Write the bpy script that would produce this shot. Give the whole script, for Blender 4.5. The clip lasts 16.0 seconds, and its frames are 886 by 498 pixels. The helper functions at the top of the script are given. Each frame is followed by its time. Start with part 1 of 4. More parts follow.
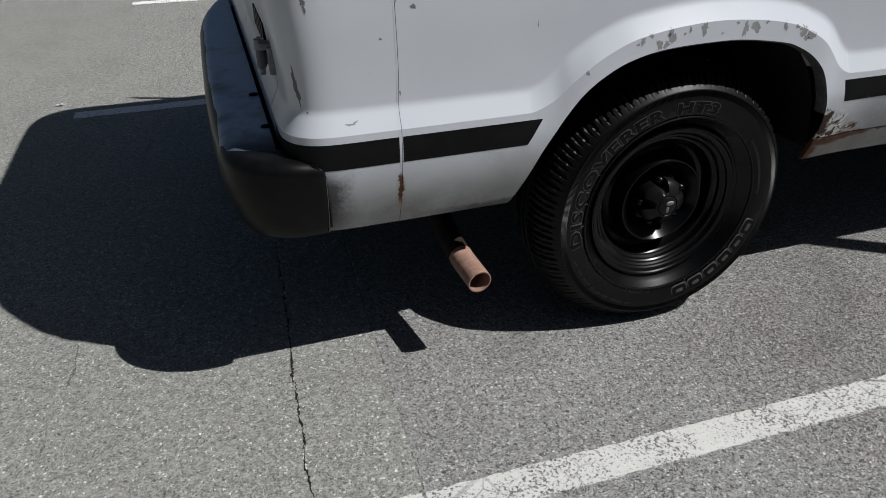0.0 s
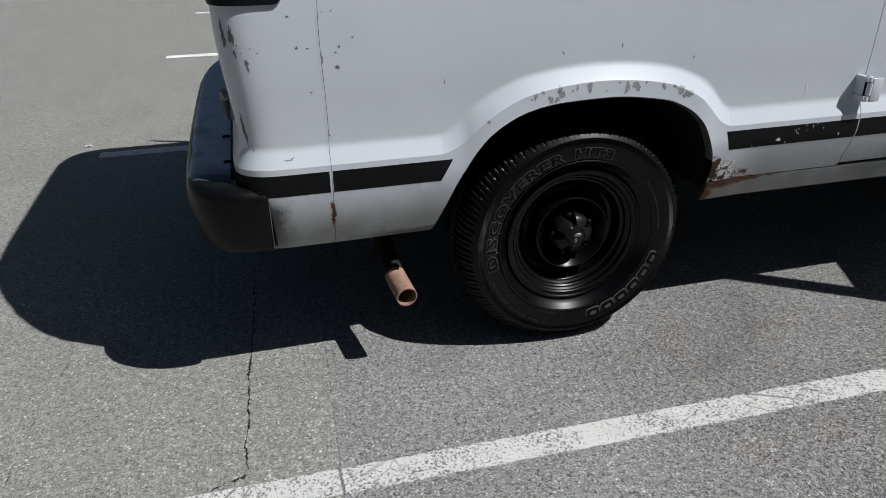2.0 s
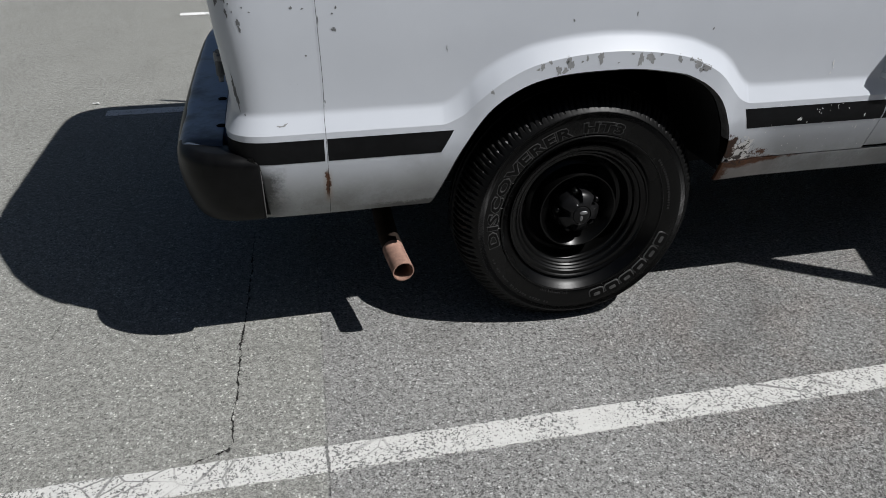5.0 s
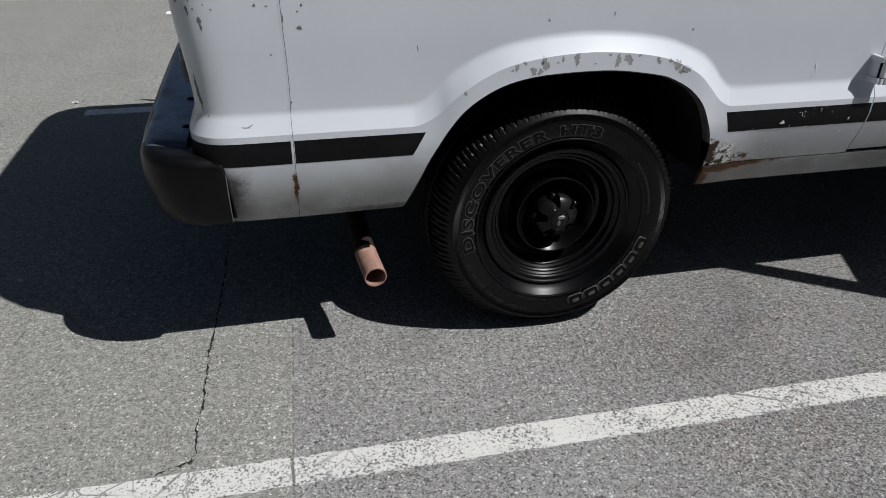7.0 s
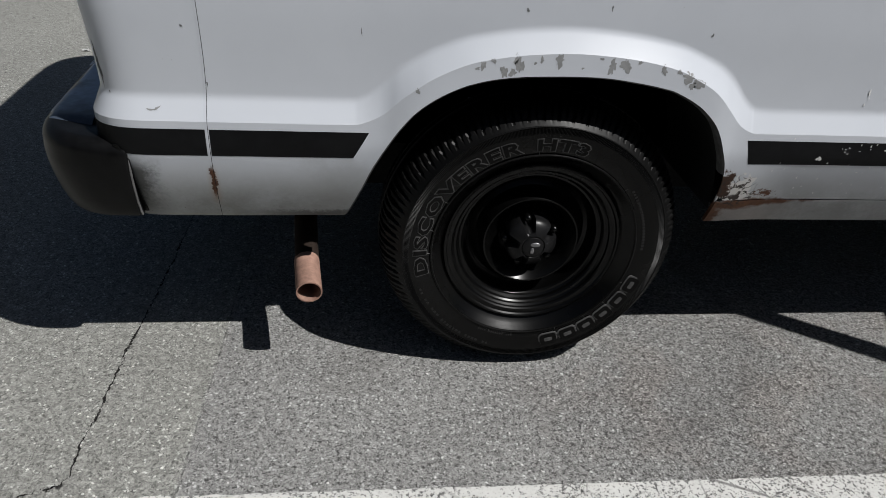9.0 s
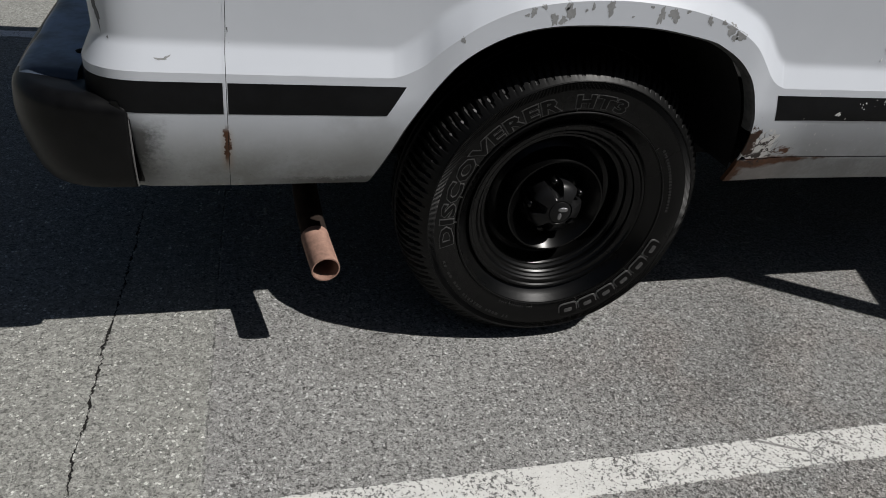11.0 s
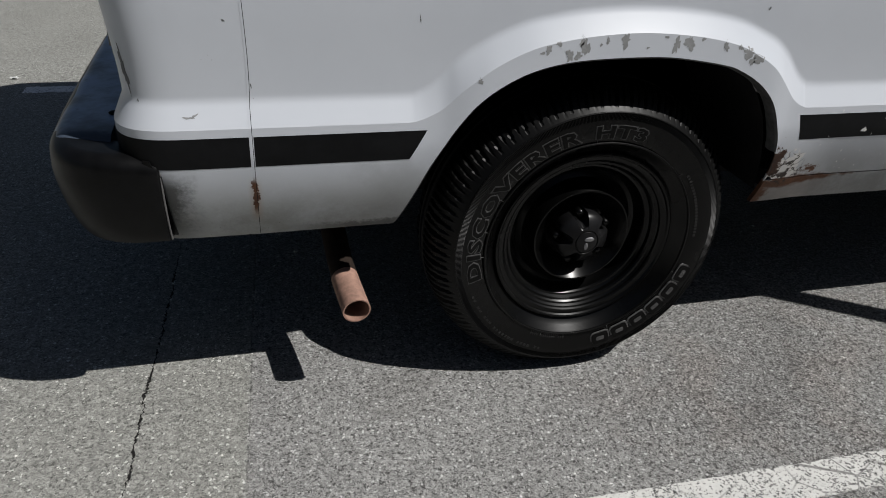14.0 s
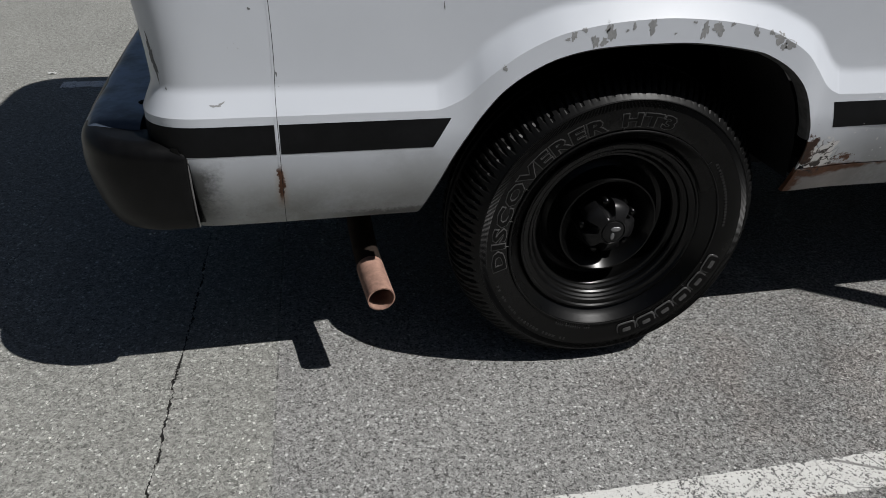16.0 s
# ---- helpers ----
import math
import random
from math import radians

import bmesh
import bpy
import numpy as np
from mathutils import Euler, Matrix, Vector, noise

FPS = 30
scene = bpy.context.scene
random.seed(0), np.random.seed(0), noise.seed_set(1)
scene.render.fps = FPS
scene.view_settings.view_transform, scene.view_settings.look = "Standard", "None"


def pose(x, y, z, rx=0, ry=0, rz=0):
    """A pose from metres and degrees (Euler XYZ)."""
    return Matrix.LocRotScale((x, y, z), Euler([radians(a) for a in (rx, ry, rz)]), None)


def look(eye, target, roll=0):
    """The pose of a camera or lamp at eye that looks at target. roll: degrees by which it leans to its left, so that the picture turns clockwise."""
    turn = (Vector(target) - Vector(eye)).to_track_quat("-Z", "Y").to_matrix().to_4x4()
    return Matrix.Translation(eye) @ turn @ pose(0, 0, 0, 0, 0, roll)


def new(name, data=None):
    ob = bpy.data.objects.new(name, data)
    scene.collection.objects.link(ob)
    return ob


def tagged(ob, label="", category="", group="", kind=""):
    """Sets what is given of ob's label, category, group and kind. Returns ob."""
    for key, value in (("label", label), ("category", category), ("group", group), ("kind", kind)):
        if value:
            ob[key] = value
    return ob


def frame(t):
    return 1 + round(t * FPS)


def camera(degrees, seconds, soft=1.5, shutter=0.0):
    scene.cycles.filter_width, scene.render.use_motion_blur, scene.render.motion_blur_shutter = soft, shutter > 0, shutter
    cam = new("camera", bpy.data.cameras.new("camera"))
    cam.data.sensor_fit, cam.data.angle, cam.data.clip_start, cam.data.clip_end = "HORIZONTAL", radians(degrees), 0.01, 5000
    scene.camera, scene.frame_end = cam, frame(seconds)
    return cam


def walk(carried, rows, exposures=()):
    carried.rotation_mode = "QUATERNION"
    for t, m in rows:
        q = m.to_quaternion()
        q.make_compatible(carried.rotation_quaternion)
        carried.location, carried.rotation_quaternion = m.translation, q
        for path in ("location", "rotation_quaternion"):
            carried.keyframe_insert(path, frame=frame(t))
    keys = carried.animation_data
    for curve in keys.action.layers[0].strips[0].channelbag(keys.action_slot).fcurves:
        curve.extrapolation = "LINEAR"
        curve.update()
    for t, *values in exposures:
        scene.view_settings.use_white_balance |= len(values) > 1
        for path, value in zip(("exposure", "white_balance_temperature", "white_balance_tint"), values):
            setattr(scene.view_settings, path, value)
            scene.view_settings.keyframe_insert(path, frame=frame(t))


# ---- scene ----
cam = camera(63.1, 16.0, soft=0.8)
PATH = [
    (0, (-1.054, -1.373, 1.212), (-0.532, 0.267, 0.193), -0.6),
    (0.5, (-1.037, -1.469, 1.246), (-0.501, 0.21, 0.301), 0.6),
    (1, (-1.049, -1.641, 1.241), (-0.496, 0.029, 0.29), 5.5),
    (1.5, (-1.011, -1.716, 1.28), (-0.522, -0.002, 0.373), 2.1),
    (2, (-0.867, -1.747, 1.292), (-0.42, -0.017, 0.395), -0.7),
    (2.5, (-0.779, -1.74, 1.268), (-0.353, -0.022, 0.337), 0.2),
    (3, (-0.775, -1.752, 1.269), (-0.305, -0.043, 0.343), 0.5),
    (3.5, (-0.797, -1.745, 1.284), (-0.407, -0.053, 0.292), -2.5),
    (4, (-0.823, -1.719, 1.269), (-0.451, -0.018, 0.284), 1.0),
    (4.2, (-0.813, -1.712, 1.281), (-0.432, -0.006, 0.309), 0.7),
    (6.5, (-0.784, -1.663, 1.267), (-0.389, 0.028, 0.275), 0.5),
    (7, (-0.731, -1.651, 1.264), (-0.327, 0.047, 0.287), 0.9),
    (7.5, (-0.706, -1.529, 1.237), (-0.266, 0.145, 0.235), 3.6),
    (8, (-0.647, -1.396, 1.237), (-0.144, 0.26, 0.234), 4.6),
    (8.5, (-0.513, -1.384, 1.227), (-0.187, 0.316, 0.226), 7.1),
    (9, (-0.417, -1.389, 1.235), (-0.174, 0.295, 0.182), 4.4),
    (9.5, (-0.461, -1.36, 1.194), (-0.176, 0.338, 0.177), 5.2),
    (10, (-0.631, -1.322, 1.125), (-0.135, 0.298, 0.062), 7.2),
    (10.2, (-0.696, -1.304, 1.108), (-0.143, 0.31, 0.065), 8.5),
    (12.5, (-0.701, -1.239, 1.099), (-0.178, 0.378, 0.043), 6.2),
    (13, (-0.702, -1.236, 1.091), (-0.143, 0.375, 0.047), 8.1),
    (13.5, (-0.701, -1.253, 1.107), (-0.179, 0.334, 0.008), 4.4),
    (14, (-0.693, -1.257, 1.139), (-0.226, 0.41, 0.137), 3.4),
    (14.5, (-0.7, -1.257, 1.124), (-0.309, 0.417, 0.101), 3.7),
    (15, (-0.7, -1.267, 1.122), (-0.405, 0.456, 0.15), 1.9),
    (15.5, (-0.698, -1.26, 1.118), (-0.338, 0.452, 0.149), 2.8),
    (16, (-0.681, -1.267, 1.126), (-0.298, 0.413, 0.111), 2.2),
]
EXPOSURES = [(0, -0.09, 6450, 10), (2, -0.01, 6350, 10), (4.2, -0.01, 6400, 10), (6.5, -0.01, 6400, 10), (7.5, -0.05, 6450, 10), (9, -0.08, 6500, 10), (10.2, -0.13, 6600, 10), (12.5, -0.13, 6600, 10), (16, -0.11, 6500, 10)]
walk(cam, [(t, look(eye, target, roll)) for t, eye, target, roll in PATH], EXPOSURES)

# ---- world, sun, exposure ----
SUN_DIR = Vector((0.60, -0.40, 1.0)).normalized()
world = bpy.data.worlds.new("sky")
scene.world = world
world.use_nodes = True
sky = world.node_tree.nodes.new("ShaderNodeTexSky")
sky.sky_type, sky.sun_disc = "NISHITA", False
sky.sun_elevation = math.asin(SUN_DIR.z)
sky.sun_rotation = math.atan2(SUN_DIR.x, SUN_DIR.y)
back = world.node_tree.nodes["Background"]
back.inputs["Strength"].default_value = 0.027
world.node_tree.links.new(sky.outputs[0], back.inputs[0])
sun = new("sun", bpy.data.lights.new("sun", "SUN"))
sun.data.energy, sun.data.angle, sun.data.color = 5.0, radians(0.5), (1.0, 0.985, 0.965)
sun.matrix_world = look(SUN_DIR * 30, (0, 0, 0))


# ---- materials ----
class Mat:
    """A small builder for node materials."""

    def __init__(self, name, colour=(0.5, 0.5, 0.5), rough=0.5, metal=0.0, spec=0.5, coat=0.0):
        self.m = bpy.data.materials.new(name)
        self.m.use_nodes = True
        self.t = self.m.node_tree
        self.b = self.t.nodes["Principled BSDF"]
        self.b.inputs["Base Color"].default_value = (*colour, 1)
        self.b.inputs["Roughness"].default_value = rough
        self.b.inputs["Metallic"].default_value = metal
        self.b.inputs["Specular IOR Level"].default_value = spec
        self.b.inputs["Coat Weight"].default_value = coat
        self.coord = self.t.nodes.new("ShaderNodeTexCoord").outputs["Object"]

    def link(self, a, b):
        self.t.links.new(a, b)

    def put(self, name, value):
        sock = self.b.inputs[name]
        if hasattr(value, "is_linked"):
            self.link(value, sock)
        else:
            sock.default_value = value

    def node(self, kind, **inputs):
        n = self.t.nodes.new(kind)
        for k, v in inputs.items():
            sock = n.inputs[k.replace("_", " ")]
            if hasattr(v, "is_linked"):
                self.link(v, sock)
            else:
                sock.default_value = v
        return n

    def noise(self, scale, detail=4.0, rough=0.55, vec=None, dist=0.0):
        return self.node("ShaderNodeTexNoise", Vector=vec or self.coord, Scale=scale, Detail=detail, Roughness=rough, Distortion=dist).outputs["Fac"]

    def voronoi(self, scale, out="Distance", vec=None, feature="F1"):
        n = self.t.nodes.new("ShaderNodeTexVoronoi")
        n.feature = feature
        n.inputs["Scale"].default_value = scale
        self.link(vec or self.coord, n.inputs["Vector"])
        return n.outputs[out]

    def math(self, op, a, b=0.0, c=0.0, clamp=False):
        n = self.t.nodes.new("ShaderNodeMath")
        n.operation, n.use_clamp = op, clamp
        for s, v in zip(n.inputs, (a, b, c)):
            if hasattr(v, "is_linked"):
                self.link(v, s)
            else:
                s.default_value = v
        return n.outputs[0]

    def step(self, v, a, b, lo=0.0, hi=1.0):
        n = self.t.nodes.new("ShaderNodeMapRange")
        n.interpolation_type = "SMOOTHSTEP"
        self.link(v, n.inputs[0])
        for i, x in enumerate((a, b, lo, hi)):
            n.inputs[i + 1].default_value = x
        return n.outputs[0]

    def mix(self, fac, a, b, blend="MIX"):
        n = self.t.nodes.new("ShaderNodeMix")
        n.data_type, n.blend_type = "RGBA", blend
        for s, v in ((n.inputs[0], fac), (n.inputs[6], a), (n.inputs[7], b)):
            if hasattr(v, "is_linked"):
                self.link(v, s)
            elif isinstance(v, (tuple, list)):
                s.default_value = (*v, 1)
            else:
                s.default_value = v
        return n.outputs[2]

    def xyz(self):
        n = self.node("ShaderNodeSeparateXYZ", Vector=self.coord)
        return n.outputs

    def bump(self, height, strength=0.3, dist=0.001, normal=None):
        n = self.node("ShaderNodeBump", Strength=strength, Distance=dist, Height=height)
        if normal:
            self.link(normal, n.inputs["Normal"])
        self.link(n.outputs[0], self.b.inputs["Normal"])
        return n.outputs[0]


def asphalt_nodes(M):
    """Aggregate colour and height of worn parking-lot asphalt, in object metres."""
    x, y, z = M.xyz()
    jit = M.node("ShaderNodeTexNoise", Vector=M.coord, Scale=230.0, Detail=2.0).outputs["Color"]
    add = M.t.nodes.new("ShaderNodeVectorMath")
    add.operation = "MULTIPLY_ADD"
    M.link(jit, add.inputs[0])
    add.inputs[1].default_value = (0.009, 0.009, 0.0)
    M.link(M.coord, add.inputs[2])
    vec = add.outputs[0]
    right = M.step(x, -0.80, -0.70)
    # worn grey matrix with a fine sandy grain
    chip = M.noise(150.0, 2, 0.7, vec, 0.6)
    sand = M.noise(430.0, 2, 0.7)
    col = M.mix(M.step(chip, 0.34, 0.62), (0.172, 0.172, 0.168), (0.32, 0.32, 0.309))
    col = M.mix(1.0, col, M.mix(M.step(sand, 0.35, 0.65), (0.74, 0.74, 0.74), (1.18, 1.18, 1.18)), "MULTIPLY")
    # small pale and dark grains, and a few larger pale stones
    zone = M.math("ADD", M.math("MULTIPLY", M.step(M.noise(2.6, 3), 0.35, 0.65), 0.03), M.math("MULTIPLY_ADD", right, 0.034, -0.010))
    zone = M.math("ADD", zone, M.math("MULTIPLY", M.step(x, -0.1, 0.35), 0.042))
    grit = M.noise(215.0, 2, 0.65, vec, 0.5)
    col = M.mix(M.math("MULTIPLY", M.step(grit, 0.60, 0.66, 0.0, 0.6), M.math("MULTIPLY_ADD", right, 0.45, 0.55)), col, (0.47, 0.47, 0.457))
    big = M.voronoi(92.0, vec=vec)
    bigt = M.node("ShaderNodeSeparateColor", Color=M.voronoi(92.0, "Color", vec=vec)).outputs
    inside = M.step(M.math("ADD", big, M.math("MULTIPLY", chip, 0.5)), 0.54, 0.46)
    col = M.mix(M.math("MULTIPLY", M.math("MULTIPLY", M.step(bigt[0], 0.85, 0.875), inside), 1.0), col, (0.68, 0.68, 0.67))
    col = M.mix(1.0, col, M.mix(M.step(M.noise(48.0, 2, 0.6), 0.36, 0.64), (0.84, 0.84, 0.84), (1.13, 1.13, 1.13)), "MULTIPLY")
    wide = M.voronoi(46.0, vec=vec)
    widet = M.node("ShaderNodeSeparateColor", Color=M.voronoi(46.0, "Color", vec=vec)).outputs
    col = M.mix(M.math("MULTIPLY", M.step(widet[0], 0.87, 0.90), M.step(M.math("ADD", wide, M.math("MULTIPLY", chip, 0.4)), 0.40, 0.34)), col, (0.60, 0.60, 0.59))
    # bright quartz chips scattered all over
    speck = M.voronoi(150.0, vec=vec)
    speckt = M.node("ShaderNodeSeparateColor", Color=M.voronoi(150.0, "Color", vec=vec)).outputs
    chips = M.math("MULTIPLY", M.step(speckt[1], 0.89, 0.91), M.step(speck, 0.44, 0.32))
    col = M.mix(chips, col, (0.58, 0.58, 0.57))
    shine = M.math("MAXIMUM", chips, M.step(grit, 0.60, 0.65, 0.0, 0.7))
    shine = M.math("MAXIMUM", shine, M.math("MULTIPLY", M.step(bigt[0], 0.70, 0.72), inside))
    shine = M.math("MAXIMUM", shine, M.math("MULTIPLY", M.step(widet[0], 0.80, 0.83), M.step(wide, 0.36, 0.28)))
    # crisp open gaps between stones, more of them where the surface is coarser
    edge = M.voronoi(125.0, "Distance", vec, "DISTANCE_TO_EDGE")
    gap = M.math("MULTIPLY", M.step(edge, 0.17, 0.06), M.step(M.math("ADD", M.noise(85.0, 2, 0.6), zone), 0.59, 0.65))
    hole = M.math("MAXIMUM", gap, M.step(M.math("SUBTRACT", grit, M.math("MULTIPLY", zone, 0.6)), 0.385, 0.355))
    col = M.mix(M.math("MULTIPLY", hole, M.math("MULTIPLY_ADD", right, 0.2, 0.65)), col, (0.035, 0.034, 0.033))
    # broad stains
    col = M.mix(M.step(M.noise(3.2, 5, 0.6), 0.40, 0.75, 0.0, 0.20), col, (0.16, 0.156, 0.153))
    red = M.math("MULTIPLY", M.step(M.noise(4.5, 4, 0.6), 0.45, 0.65, 0.0, 0.45), M.step(x, -0.15, 0.25))
    col = M.mix(red, col, (1.02, 0.93, 0.89), "MULTIPLY")
    height = M.math("ADD", M.math("ADD", chip, M.math("MULTIPLY", sand, 0.25)), M.math("MULTIPLY", hole, -0.9))
    M.put("Roughness", M.math("MULTIPLY_ADD", shine, -0.68, 0.88))
    M.put("Specular IOR Level", M.math("MULTIPLY_ADD", shine, 0.8, 0.2))
    return col, height


def make_asphalt():
    M = Mat("asphalt", rough=0.88, spec=0.2)
    col, height = asphalt_nodes(M)
    x, y, z = M.xyz()
    # the older, greyer-green lane beyond the paving joint
    joint_x = M.math("SUBTRACT", x, M.math("MULTIPLY_ADD", y, 0.045, -0.764))
    col = M.mix(M.step(joint_x, 0.01, -0.01, 0.0, 0.85), col, (1.03, 1.035, 0.985), "MULTIPLY")
    # main open crack with its branch, a fine second one, and the straight paving joint
    wander = M.math("SUBTRACT", M.noise(6.0, 5, 0.65), 0.5)
    fine_w = M.math("SUBTRACT", M.noise(75.0, 3, 0.6), 0.5)
    line = M.math("ADD", M.math("MULTIPLY", wander, 0.055), M.math("MULTIPLY", fine_w, 0.016))
    d1 = M.math("ABSOLUTE", M.math("ADD", M.math("SUBTRACT", x, M.math("MULTIPLY_ADD", y, 0.055, -0.994)), line))
    width = M.math("MULTIPLY_ADD", M.step(M.noise(34.0, 3), 0.38, 0.7), 0.0036, 0.0009)
    c1 = M.step(M.math("DIVIDE", d1, width), 1.0, 0.5)
    c1 = M.math("MULTIPLY", c1, M.math("MULTIPLY", M.step(y, 1.0, 0.6), M.step(y, -0.345, -0.325)))
    d4 = M.math("ABSOLUTE", M.math("ADD", M.math("SUBTRACT", y, M.math("MULTIPLY_ADD", x, 0.30, -0.022)), M.math("MULTIPLY", line, 1.3)))
    c4 = M.math("MULTIPLY", M.step(M.math("DIVIDE", d4, width), 1.0, 0.5), M.math("MULTIPLY", M.step(x, -1.12, -1.09), M.step(x, -1.0, -1.02)))
    d2 = M.math("ABSOLUTE", M.math("ADD", M.math("SUBTRACT", x, M.math("MULTIPLY_ADD", y, 0.1, -1.565)), M.math("MULTIPLY", line, 1.4)))
    c2 = M.math("MULTIPLY", M.step(d2, 0.003, 0.0005), M.step(M.noise(9.0, 2), 0.42, 0.68, 0.0, 0.55))
    d3 = M.math("ABSOLUTE", M.math("ADD", joint_x, M.math("MULTIPLY", fine_w, 0.012)))
    c3 = M.math("MULTIPLY", M.step(d3, 0.0035, 0.001), M.step(M.noise(30.0, 3), 0.42, 0.64, 0.05, 0.5))
    crack = M.math("MAXIMUM", M.math("MAXIMUM", c1, c4), M.math("MAXIMUM", c2, c3))
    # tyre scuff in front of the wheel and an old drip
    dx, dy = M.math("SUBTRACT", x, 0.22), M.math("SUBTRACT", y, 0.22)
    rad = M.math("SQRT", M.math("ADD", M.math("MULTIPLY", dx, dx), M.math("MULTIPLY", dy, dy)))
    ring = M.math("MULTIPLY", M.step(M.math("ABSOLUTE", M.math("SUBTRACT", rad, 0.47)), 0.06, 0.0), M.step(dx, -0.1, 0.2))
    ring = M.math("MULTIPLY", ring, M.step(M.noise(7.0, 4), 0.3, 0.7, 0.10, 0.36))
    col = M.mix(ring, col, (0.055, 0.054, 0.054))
    sx, sy = M.math("SUBTRACT", x, -0.42), M.math("SUBTRACT", y, 0.0)
    blot = M.step(M.math("ADD", M.math("ADD", M.math("MULTIPLY", sx, sx), M.math("MULTIPLY", sy, sy)), M.math("MULTIPLY", M.noise(12.0, 4), 0.03)), 0.03, 0.018, 0.0, 0.12)
    col = M.mix(blot, col, (0.11, 0.101, 0.09))
    col = M.mix(crack, col, (0.012, 0.011, 0.01))
    M.put("Base Color", col)
    M.bump(M.math("SUBTRACT", height, M.math("MULTIPLY", crack, 3.0)), 0.75, 0.0030)
    return M.m


def make_line_paint(name, light, dull, keep):
    """White road paint with worn pits; keep holds back the wear."""
    M = Mat(name, rough=0.7, spec=0.3)
    col, height = asphalt_nodes(M)
    x, y, z = M.xyz()
    grain = M.noise(140.0, 3, 0.75)
    wear = M.noise(5.0, 4, 0.6)
    pits = M.step(M.math("ADD", grain, M.math("MULTIPLY", M.math("SUBTRACT", wear, 0.5), 0.42)), 0.525 + keep, 0.585 + keep)
    web = M.voronoi(9.0, "Distance", None, "DISTANCE_TO_EDGE")
    pits = M.math("MAXIMUM", pits, M.math("MULTIPLY", M.step(web, 0.022, 0.008), M.step(M.noise(3.0, 2), 0.45, 0.6, 0.0, 0.8)))
    fine_w = M.math("SUBTRACT", M.noise(75.0, 3, 0.6), 0.5)
    joint = M.step(M.math("ABSOLUTE", M.math("ADD", M.math("SUBTRACT", x, -0.782), M.math("MULTIPLY", fine_w, 0.016))), 0.0055, 0.003)
    line = M.math("ADD", M.math("MULTIPLY", M.math("SUBTRACT", M.noise(6.0, 5, 0.65), 0.5), 0.06), M.math("MULTIPLY", fine_w, 0.02))
    crack = M.step(M.math("ABSOLUTE", M.math("ADD", M.math("SUBTRACT", x, -1.01), line)), 0.0035, 0.001, 0.0, 0.7)
    slant = M.math("ADD", M.math("SUBTRACT", y, -0.40), M.math("MULTIPLY", M.math("ADD", x, 1.22), -0.6))
    crack2 = M.math("MULTIPLY", M.step(M.math("ABSOLUTE", M.math("ADD", slant, M.math("MULTIPLY", line, 0.7))), 0.004, 0.0015, 0.0, 0.8), M.step(x, -1.02, -1.06))
    pits = M.math("MAXIMUM", pits, M.math("MAXIMUM", joint, M.math("MAXIMUM", crack, crack2)))
    white = M.mix(M.noise(25.0, 5), light, dull)
    M.put("Base Color", M.mix(pits, white, M.mix(0.5, col, (0.07, 0.07, 0.07))))
    M.bump(M.math("SUBTRACT", height, M.math("MULTIPLY", pits, 0.8)), 0.5, 0.0018)
    return M.m


